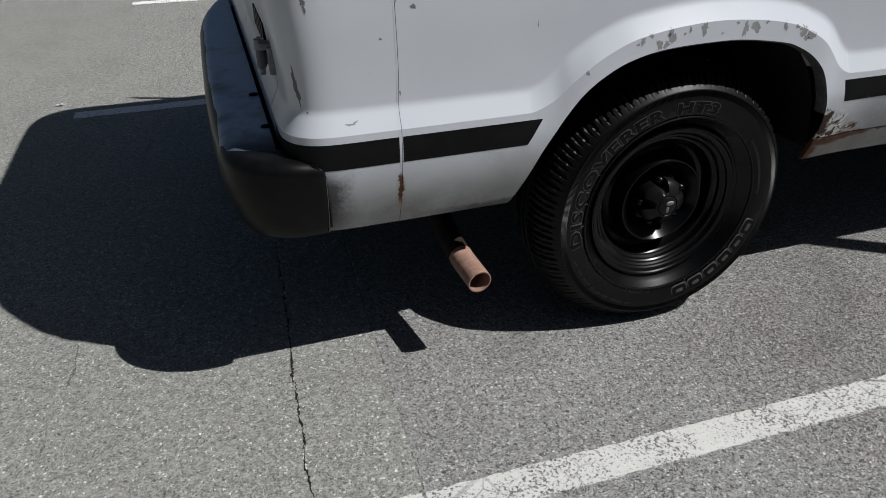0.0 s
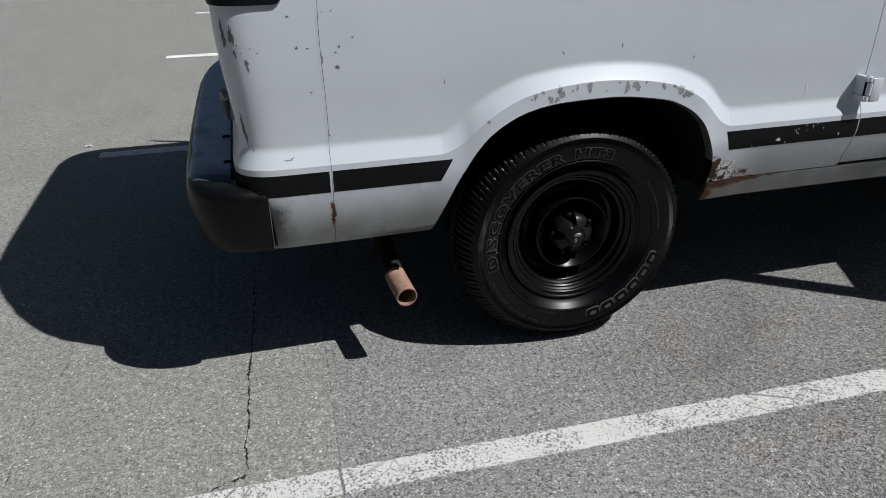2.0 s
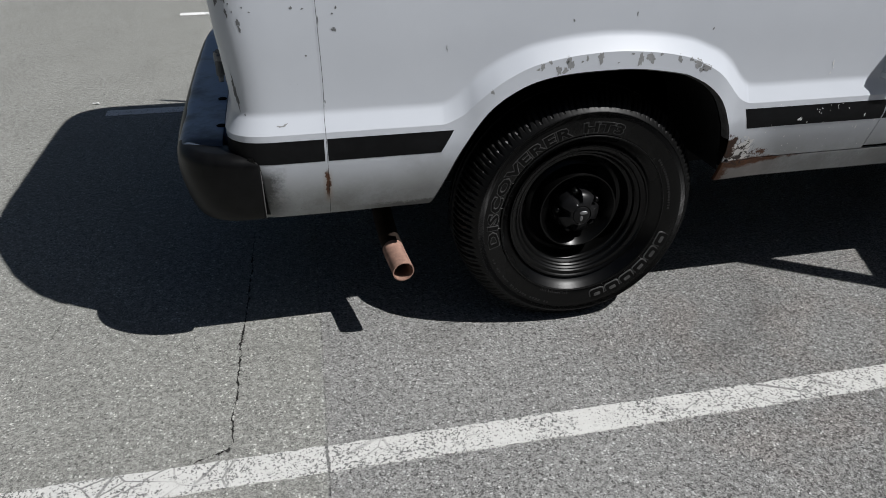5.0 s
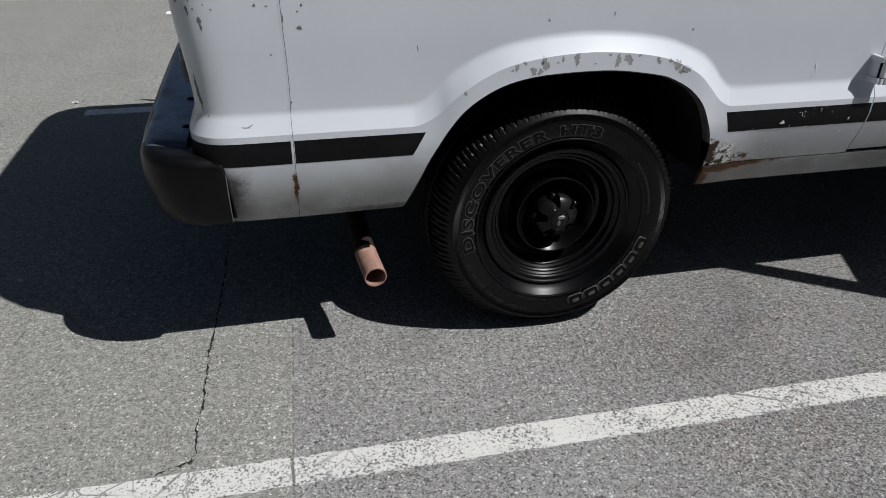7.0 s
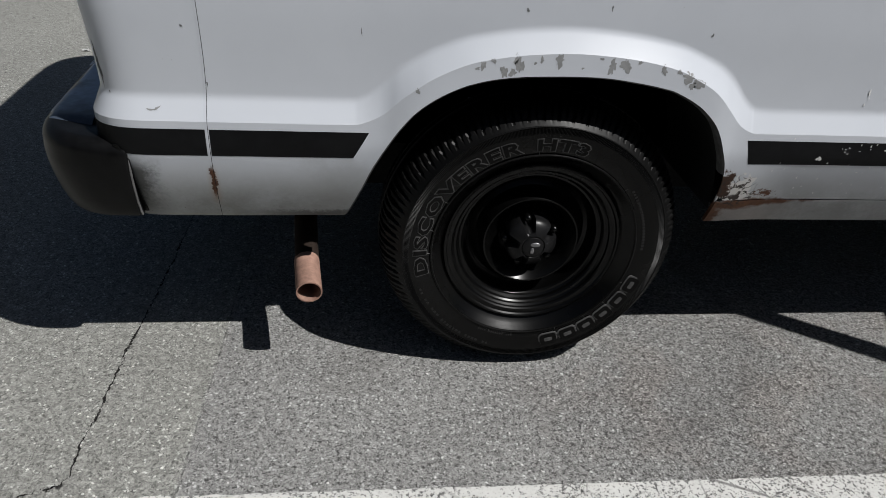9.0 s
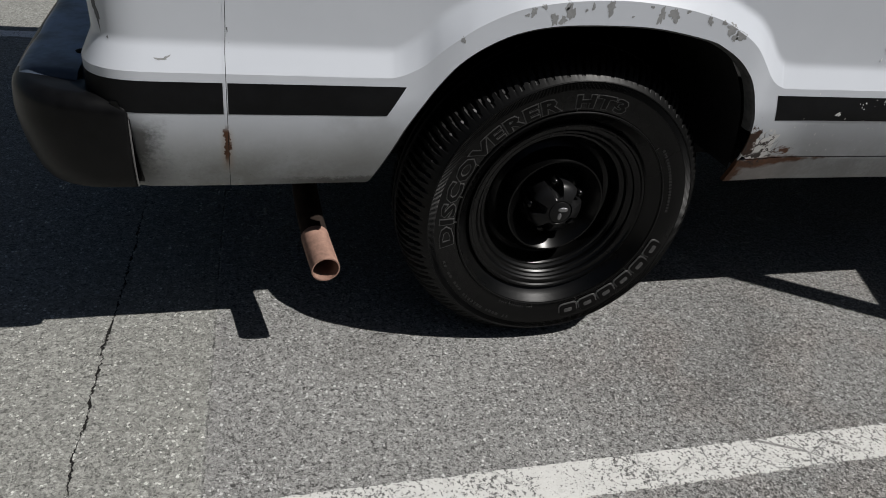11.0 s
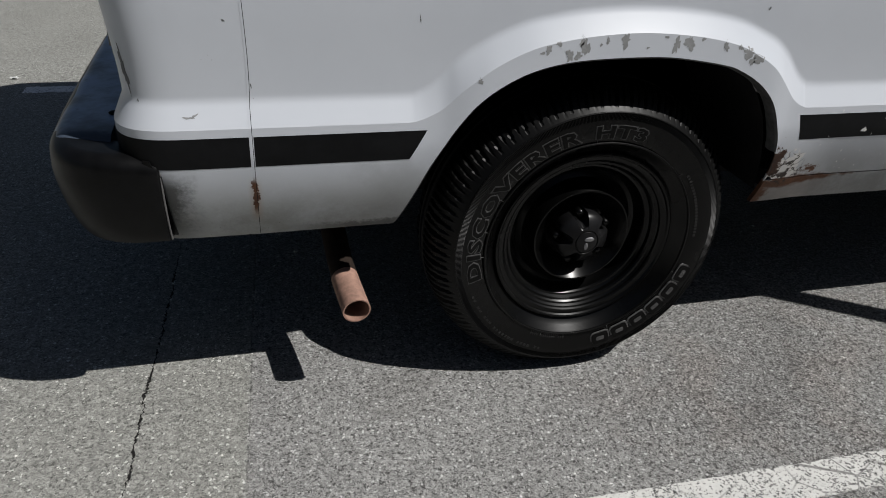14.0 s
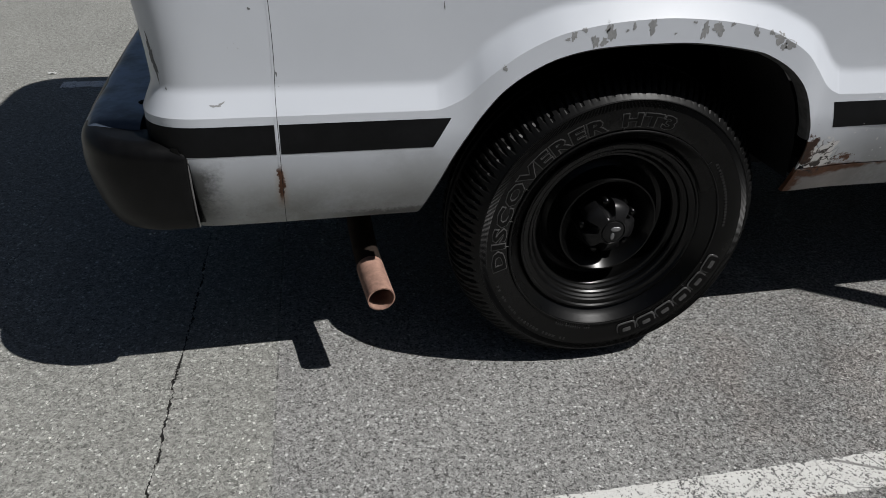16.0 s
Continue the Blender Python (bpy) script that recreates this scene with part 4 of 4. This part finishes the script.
part("seam_gap", body_patch([-0.7073, -0.7064], SEAM_Z, off=0.0004, flange=0.001, shear=lambda u, z: seam_lean(z)), STRIPE, van, "thin dark gap beside the seam")

# ---- black stripes, painted on the crease's lower face ----
S0, S1 = 0.594, 0.652
SZ = span(S0, S1, 0.012)
part("black_stripe", body_patch(merged(span(back_u(0.16), BACK_X, 0.012), span(BACK_X, -0.7128, 0.02)), SZ, off=0.0005, flange=0.0006, follow=False), STRIPE, van)
part("black_stripe", body_patch(span(-0.7045, -0.388, 0.02), SZ, off=0.0005, flange=0.0006, follow=False, shear=lambda u, z: (z - S1) * 0.55 * float(smooth01((u + 0.60) / 0.2))), STRIPE, van)
part("black_stripe", body_patch(span(0.432, 0.8855, 0.02), SZ, off=0.0005, flange=0.0006, follow=False, shear=lambda u, z: (S1 - z) * 0.32 * float(smooth01((0.55 - u) / 0.1))), STRIPE, van)
part("black_stripe", body_patch(span(0.8905, 1.444, 0.03), SZ, off=0.0005, flange=0.0006, follow=False), STRIPE, cargo)

# ---- rear bumper ----
def rear_x(y):
    """The bumper's rear face in plan: nearly straight, swept forward towards the far end."""
    return -1.077 - 0.010 * math.sin(math.pi * min(y, 1.4) / 1.4) + 0.16 * max(0.0, (y - 1.25) / 0.7) ** 2


BULGE = 0.009  # how far the end caps swell out


def bumper_skin(rows, n=14, y_far=2 * 0.985):
    """Sweeps a section (outward, z) round the rear in plan, from the near end to the far end."""
    bm = bmesh.new()
    plan = []
    r = 0.16
    plan += [((x, 0.0), (0.0, -1.0)) for x in (-0.871, -0.8725, -0.875, -0.878, -0.89, -0.905, -0.917)]
    for k in range(1, n + 1):
        a = math.pi / 2 * k / n
        plan.append(((-0.917 - r * math.sin(a), r - r * math.cos(a)), (-math.sin(a), -math.cos(a))))
    half = list(plan)
    for k in range(1, 12):
        y = r + (y_far - 2 * r) * k / 12
        plan.append(((rear_x(y), y), (-1.0, 0.0)))
    plan += [((x + rear_x(y_far - y) + 1.077, y_far - y), (nx, -ny)) for (x, y), (nx, ny) in reversed(half)]
    rings = []
    for (px, py), (nx, ny) in plan:
        e = min(max((-px - 0.878) / 0.075, 0.0), 1.0)
        lift = 0.007 * e * e * (3 - 2 * e)
        o0 = BULGE * (1 - float(smooth01(py / 0.14))) - 0.006 * min(1.0, max(0.0, (px + 0.878) / 0.007)) ** 2
        rings.append([bm.verts.new((px + nx * (o + o0), py + ny * (o + o0), z + lift * float(smooth01((z - 0.48) / 0.11)))) for o, z in rows])
    for a, b in zip(rings, rings[1:]):
        for k in range(len(rows) - 1):
            bm.faces.new((a[k], a[k + 1], b[k + 1], b[k]))
    bm.faces.new(rings[0])
    bm.faces.new(rings[-1])
    bmesh.ops.recalc_face_normals(bm, faces=bm.faces)
    return bm


COVER = [(-0.09, 0.610), (-0.06, 0.612)]
COVER += [(-0.030 + 0.030 * math.sin(math.pi / 2 * k / 9), 0.583 + 0.030 * math.cos(math.pi / 2 * k / 9)) for k in range(10)]
COVER += [(0.002, 0.560), (0.001, 0.540), (-0.003, 0.515), (-0.011, 0.480), (-0.021, 0.452), (-0.029, 0.438), (-0.040, 0.433), (-0.09, 0.433)]
bumper = part("rear_bumper", bumper_skin(COVER), PLASTIC, van, "weathered black plastic rear step bumper")
# thin edge round the near end of the bumper, its sun glint painted pale
lip_rows = [(o + BULGE - 0.0035, z - 0.002) for o, z in COVER if o > -0.035]
bm = bmesh.new()
edges = [[bm.verts.new((x, -(o + d), z)) for o, z in lip_rows] for x, d in ((-0.8725, -0.008), (-0.8712, -0.001), (-0.8698, -0.001), (-0.8690, -0.008))]
for a, b in zip(edges, edges[1:]):
    for k in range(len(lip_rows) - 1):
        bm.faces.new((a[k], a[k + 1], b[k + 1], b[k]))
bmesh.ops.recalc_face_normals(bm, faces=bm.faces)
part("end_edge", bm, GLINT_EDGE, bumper, "pale edge of the bumper end with a painted sun glint")
# step pad let into the top, behind the rounded end caps
bm = bmesh.new()
rows = []
for k in range(81):
    y = 0.065 + 1.745 * (k / 80) ** 1.3
    out = rear_x(y) + 0.008 if y > 0.16 else -0.917 - math.sqrt(0.152**2 - (0.16 - y) ** 2)
    zt = 0.627 - 0.030 * (1 - float(smooth01((y - 0.065) / 0.055))) - 0.026 * float(smooth01((y - 1.72) / 0.09)) + 0.0008 * math.sin(9.7 * y + 1) + 0.0005 * math.sin(31 * y)
    row = []
    for x, z in ((out, zt - 0.027), (out + 0.002, zt - 0.018), (out + 0.008, zt - 0.010), (out + 0.017, zt - 0.004), (out + 0.03, zt - 0.001), (-0.985, zt + 0.001), (-0.958, zt), (-0.952, 0.59)):
        near = 0.025 * float(smooth01((x + 1.03) / 0.10)) * (1 - float(smooth01((y - 0.065) / 0.13)))
        row.append(bm.verts.new((x, y - near, z)))
    rows.append(row)
for a, b in zip(rows, rows[1:]):
    for k in range(7):
        bm.faces.new((a[k], a[k + 1], b[k + 1], b[k]))
bm.faces.new(rows[0])
bm.faces.new(rows[-1])
bmesh.ops.recalc_face_normals(bm, faces=bm.faces)
# made-up filler that hides the sunlit ground below the gap
shelf = bmesh.new()
box(shelf, (-0.99, 0.09, 0.56), (-0.925, 1.88, 0.585), 0.003)
part("gap_filler", shelf, UNDER, bumper, "black filler added to keep the gap behind the step pad dark")
pad = part("step_pad", bm, PAD, van, "blue-black step pad on the bumper, sky reflection painted in")
for x, y in ((-0.964, 0.205), (-0.970, 0.44)):
    bm = bmesh.new()
    bmesh.ops.create_uvsphere(bm, u_segments=12, v_segments=6, radius=1.0, matrix=Matrix.Translation((x, y, 0.630)) @ Matrix.Diagonal((0.013, 0.007, 0.005, 1)))
    part("bolt_head", bm, PLASTIC, pad)
# black rubber seal between the bumper's end and the body
part("bumper_seal", body_patch(span(-0.874, -0.846, 0.004), span(0.44, 0.612, 0.008), lambda u: 0.44, off=0.0035, flange=0.004, follow=False, shear=lambda u, z: -0.012 * float(smooth01((z - 0.58) / 0.03)) * (u + 0.876) / 0.022), PLASTIC, van)

# ---- exhaust ----
tip = part("exhaust_pipe", tube([(-0.522, 0.003, 0.245), (-0.530, 0.083, 0.253), (-0.5335, 0.118, 0.258)], 0.0305), RUST, van, "rust-brown exhaust tail pipe")
# upper pipe in near-black: the body's shadow put into its colour
part("shaded_pipe", tube([(-0.530, 0.093, 0.254), (-0.537, 0.17, 0.268), (-0.542, 0.25, 0.30), (-0.54, 0.36, 0.35), (-0.52, 0.48, 0.41)], 0.029), SHADED_PIPE, tip, "upper pipe behind the tip, shade painted into its colour")

# ---- hinges ----
def side_hinge(z0, z1):
    """A two-leaf hinge: knuckles on the body side, a plate on the door side, dark slots between."""
    y = surf(0.89, (z0 + z1) / 2).y
    h = z1 - z0
    bm = bmesh.new()
    for a, b in ((0.0, 0.22), (0.80, 1.0)):
        bmesh.ops.create_cone(bm, cap_ends=True, segments=18, radius1=0.0095, radius2=0.0095, depth=(b - a) * h, matrix=Matrix.Translation((0.868, y - 0.040, z0 + h * (a + b) / 2)))
        box(bm, (0.856, y - 0.046, z0 + a * h), (0.870, y + 0.006, z0 + b * h), 0.002)
    box(bm, (0.860, y - 0.034, z0 + 0.001), (0.871, y + 0.006, z1 - 0.001), 0.001)
    hinge = part("door_hinge", bm, PAINT, van, "white side door hinge")
    bm = bmesh.new()
    box(bm, (0.876, y - 0.050, z0 - 0.002), (0.910, y - 0.043, z1 - 0.004), 0.0022)
    box(bm, (0.893, y - 0.046, z0 + 0.010), (0.906, y + 0.006, z1 - 0.014), 0.003)
    bmesh.ops.create_cone(bm, cap_ends=True, segments=18, radius1=0.0085, radius2=0.0085, depth=0.52 * h, matrix=Matrix.Translation((0.8715, y - 0.042, z0 + h * 0.51)))
    part("hinge_leaf", bm, PAINT, hinge)
    bm = bmesh.new()
    box(bm, (0.861, y - 0.040, z0 + 0.20 * h), (0.871, y - 0.030, z0 + 0.82 * h))
    part("hinge_slot", bm, STRIPE, hinge, "dark slot of the hinge")
    bm = bmesh.new()
    bmesh.ops.create_cone(bm, cap_ends=True, segments=12, radius1=0.0065, radius2=0.0065, depth=h * 0.98, matrix=Matrix.Translation((0.870, y - 0.042, z0 + h / 2)))
    part("hinge_pin", bm, STRIPE, hinge, "dark hinge pin")


side_hinge(0.712, 0.784)
side_hinge(1.45, 1.53)
HX, HY, HZ = -0.951, 0.255, 0.768
bm = bmesh.new()
box(bm, (HX - 0.004, HY - 0.026, HZ + 0.022), (HX + 0.045, HY + 0.002, HZ + 0.038), 0.004)
bmesh.ops.create_cone(bm, cap_ends=True, segments=18, radius1=0.0125, radius2=0.0115, depth=0.022, matrix=Matrix.Translation((HX, HY, HZ + 0.031)))
box(bm, (HX + 0.012, HY - 0.034, HZ - 0.032), (HX + 0.045, HY - 0.016, HZ + 0.030), 0.005)
rear_hinge = part("rear_hinge", bm, HINGE, van, "scuffed grey rear door hinge")
bm = bmesh.new()
bmesh.ops.create_cone(bm, cap_ends=True, segments=18, radius1=0.0105, radius2=0.0105, depth=0.038, matrix=Matrix.Translation((HX, HY, HZ)))
box(bm, (HX + 0.002, HY, HZ - 0.016), (HX + 0.040, HY + 0.014, HZ + 0.016), 0.003)
part("hinge_barrel", bm, PRIMER, rear_hinge, "dark worn hinge barrel")
bm = bmesh.new()
bmesh.ops.create_cone(bm, cap_ends=True, segments=14, radius1=0.0065, radius2=0.0075, depth=0.016, matrix=Matrix.Translation((HX, HY, HZ - 0.028)))
part("hinge_pin", bm, HINGE, rear_hinge)
bm = bmesh.new()
bmesh.ops.create_cone(bm, cap_ends=True, segments=14, radius1=0.0060, radius2=0.0050, depth=0.006, matrix=Matrix.Translation((HX, HY, HZ + 0.044)))
part("hinge_pin", bm, HINGE, rear_hinge)
# raised badge on the rear door, drawn as plain bars
bm = bmesh.new()
for k in range(5):
    y = 0.33 + 0.05 * k
    x = surf(back_u(y), 0.80).x
    box(bm, (x - 0.006, y, 0.775), (x + 0.002, y + 0.03, 0.825), 0.002)
part("door_badge", bm, STRIPE, van, "dark badge bars on the rear door")

# unseen plate on the far side, added to cast the spike in the van's shadow
bm = bmesh.new()
m = Matrix.Translation((-0.47, 1.955, 1.25)) @ Matrix.Rotation(radians(160), 4, "Z")
box(bm, (0.0, -0.004, -0.055), (0.27, 0.004, 0.055), 0.002, m=m)
part("spike_caster", bm, PAINT, van, "unseen plate added to cast a thin spike of shadow")

# ---- tail lamp ----
def lamp_low(u):
    return 1.058 + 0.08 * float(smooth01((u + 0.785) / 0.075))


LAMP_US = span(back_u(0.19), -0.716, 0.008)
LAMP_ZS = span(1.04, 1.42, 0.01)
lamp = part("tail_lamp", body_patch(LAMP_US, LAMP_ZS, lamp_low, off=0.005, flange=0.02), LAMP, van, "dark red wraparound tail lamp")

part("lamp_bezel", body_patch(LAMP_US, span(1.05, 1.078, 0.005), lamp_low, off=0.0062, flange=0.006), STRIPE, lamp, "black lower bezel of the lamp")

# ---- open front leaf of the cargo doors, and the front windows ----
def open_leaf():
    """A door leaf with a window hole, hinged at its front edge, built along -x from its hinge."""
    bm = bmesh.new()
    w = 0.52
    box(bm, (-w, 0.0, 0.49), (0.0, 0.05, 1.13), 0.006)
    box(bm, (-w, 0.0, 1.13), (-w + 0.075, 0.04, 1.70), 0.004)
    box(bm, (-0.07, 0.0, 1.13), (0.0, 0.04, 1.70), 0.004)
    box(bm, (-w, 0.0, 1.70), (0.0, 0.04, 1.76), 0.004)
    return bm


leaf = part("open_cargo_door", open_leaf(), PAINT, van, "front cargo door leaf standing open", smooth=False)
leaf.matrix_basis = pose(2.0, -0.02, 0, 0, 0, 67)
part("windscreen", body_patch(span(NOSE_X + 0.30, U_NOSE, 0.05), span(1.22, 1.70, 0.04), off=0.004, flange=0.003), GLASS, van)
part("windscreen", body_patch(span(NOSE_X + 0.30, U_NOSE, 0.05), span(1.22, 1.70, 0.04), off=0.004, flange=0.003, far=True), GLASS, van)
for far in (False, True):
    part("front_window", body_patch(span(2.1, 2.85, 0.05), span(1.18, 1.62, 0.04), off=0.004, flange=0.003, far=far), GLASS, van)

# ---- paint chips and flecks ----
def blotch(u, z, w, h, seed, off=0.0003, turn=0.0):
    """An uneven flake-shaped patch lying on the skin."""
    rnd = random.Random(seed)
    bm = bmesh.new()
    n = 30
    ph = [rnd.uniform(0, 6.28) for _ in range(3)]
    rim_pts, mid_pts = [], []
    for k in range(n):
        a = 2 * math.pi * k / n
        f = 1 + 0.22 * math.sin(2 * a + ph[0]) + 0.18 * math.sin(3 * a + ph[1]) + 0.16 * math.sin(7 * a + ph[2]) + rnd.uniform(-0.22, 0.22)
        for pts, s in ((rim_pts, 1.0), (mid_pts, 0.5)):
            du, dz = s * f * w / 2 * math.cos(a), s * f * h / 2 * math.sin(a)
            pts.append(bm.verts.new(surf(u + du * math.cos(turn) - dz * math.sin(turn), z + du * math.sin(turn) + dz * math.cos(turn), off)))
    c = bm.verts.new(surf(u, z, off))
    for k in range(n):
        j = (k + 1) % n
        bm.faces.new((rim_pts[k], rim_pts[j], mid_pts[j], mid_pts[k]))
        bm.faces.new((mid_pts[k], mid_pts[j], c))
    return bm


CHIPS = [(-0.863, 0.970, 0.0046, 0.004), (-0.8555, 0.9536, 0.0034, 0.003), (-0.831, 0.9624, 0.003, 0.003), (-0.8195, 0.952, 0.003, 0.003), (-0.846, 0.930, 0.008, 0.015), (-0.845, 0.916, 0.006, 0.013), (-0.731, 0.851, 0.0042, 0.0045),
         (-0.747, 0.958, 0.0066, 0.0066), (-0.722, 0.9556, 0.005, 0.004), (-0.7574, 1.030, 0.010, 0.0035), (-0.6476, 0.956, 0.005, 0.006), (-0.658, 0.943, 0.004, 0.004), (-0.659, 0.9077, 0.009, 0.011), (-0.613, 0.9756, 0.004, 0.004), (-0.657, 1.0375, 0.003, 0.003),
         (-0.678, 1.0355, 0.003, 0.003), (-0.3987, 0.852, 0.0022, 0.011), (-0.882, 0.7146, 0.006, 0.004), (-0.6915, 0.930, 0.0022, 0.022), (-0.7017, 0.739, 0.0025, 0.009), (-0.08, 0.905, 0.005, 0.007), (0.085, 0.915, 0.004, 0.009), (0.30, 0.87, 0.005, 0.006)]
ARCH_CHIPS = [(-0.177, 0.796, 0.007, 0.007), (-0.166, 0.802, 0.009, 0.020), (-0.146, 0.812, 0.011, 0.008), (-0.124, 0.792, 0.016, 0.019), (-0.107, 0.790, 0.013, 0.015), (-0.101, 0.815, 0.009, 0.015), (-0.094, 0.807, 0.016, 0.032), (-0.063, 0.810, 0.006, 0.005),
              (-0.050, 0.817, 0.007, 0.012), (-0.014, 0.816, 0.017, 0.024), (0.034, 0.803, 0.005, 0.004), (0.071, 0.823, 0.008, 0.005), (0.094, 0.809, 0.014, 0.027), (0.121, 0.811, 0.022, 0.024), (0.150, 0.818, 0.009, 0.006), (0.203, 0.804, 0.012, 0.018),
              (0.236, 0.801, 0.011, 0.009), (0.258, 0.790, 0.026, 0.019), (0.283, 0.778, 0.028, 0.017), (0.269, 0.773, 0.011, 0.016), (-0.293, 0.746, 0.008, 0.010)]
CORNER_CHIPS = [(-0.877, 0.992, 0.015, 0.042), (-0.909, 0.992, 0.019, 0.054), (-0.874, 0.951, 0.008, 0.018)]
for group in (CHIPS, ARCH_CHIPS, CORNER_CHIPS):
    for k, (u, z, w, h) in enumerate(group):
        part("paint_chip", blotch(u, z, w, h, 7 * k + len(group)), CHIP_PALE if group is ARCH_CHIPS else PRIMER, van, smooth=False)
part("paint_chip", blotch(-0.913, 0.766, 0.019, 0.064, 5, turn=0.12), PRIMER, van, smooth=False)
part("paint_chip", blotch(-0.800, 0.691, 0.012, 0.0035, 9, turn=0.6), CHIP_PALE, van, smooth=False)
part("paint_chip", blotch(-0.805, 0.688, 0.007, 0.0035, 4, turn=-0.1), CHIP_PALE, van, smooth=False)
for u, z, w, h in ((0.6886, 0.7606, 0.004, 0.014), (0.6863, 0.7328, 0.0035, 0.006), (0.692, 0.748, 0.002, 0.004), (0.823, 0.6106, 0.006, 0.008), (0.816, 0.5706, 0.005, 0.010)):
    part("paint_fleck", blotch(u, z, w, h, 5, 0.0011), WHITE_FLECK, van, smooth=False)
rnd = random.Random(11)
for k in range(34):
    u = rnd.uniform(0.50, 1.0)
    z = rnd.choice([rnd.uniform(0.50, 0.60), rnd.uniform(0.45, 0.66)])
    s = rnd.uniform(0.0018, 0.004)
    part("paint_fleck", blotch(u, z, s, s * rnd.uniform(0.8, 2.0), k, 0.0011 if S0 < z < S1 else 0.0004), WHITE_FLECK, van, smooth=False)
for k in range(9):
    s = rnd.uniform(0.0016, 0.0034)
    part("paint_fleck", blotch(rnd.uniform(0.64, 0.78), rnd.uniform(0.625, 0.650), s, s * rnd.uniform(0.7, 1.4), 60 + k, 0.0011), WHITE_FLECK, van, smooth=False)
part("paint_fleck", blotch(0.612, 0.612, 0.011, 0.012, 3, 0.0012), WHITE_FLECK, van, smooth=False)

# dark patch on the far side of the lot, an unseen car's shadow drawn flat
bm = bmesh.new()
pts = [(-1.17, 6.63), (-1.08, 6.25), (-0.93, 5.95), (-0.5, 5.7), (0.6, 5.7), (0.8, 6.6), (0.2, 7.2), (-0.7, 7.15), (-1.05, 6.85)]
bm.faces.new([bm.verts.new((x, y, 0.004)) for x, y in pts])
tagged(part("car_shadow_patch", bm, CAR_SHADOW, smooth=False), "painted shadow of an unseen parked car on the grey asphalt", "tar patch", kind="structure")

# scrap of white paper lying beyond the van's shadow
rnd = random.Random(4)
bm = bmesh.new()
ring = []
for k in range(14):
    a = 2 * math.pi * k / 14
    f = rnd.uniform(0.75, 1.15)
    ring.append(bm.verts.new((-1.815 + 0.022 * f * math.cos(a), 2.544 + 0.015 * f * math.sin(a), 0.003 + rnd.uniform(0.0, 0.008))))
mid = bm.verts.new((-1.815, 2.544, 0.010))
for k in range(14):
    bm.faces.new((ring[k], ring[(k + 1) % 14], mid))
bmesh.ops.solidify(bm, geom=bm.faces[:], thickness=0.001)
tagged(part("paper_scrap", bm, WHITE_FLECK, smooth=False), "small crumpled scrap of white paper on the asphalt", "litter")
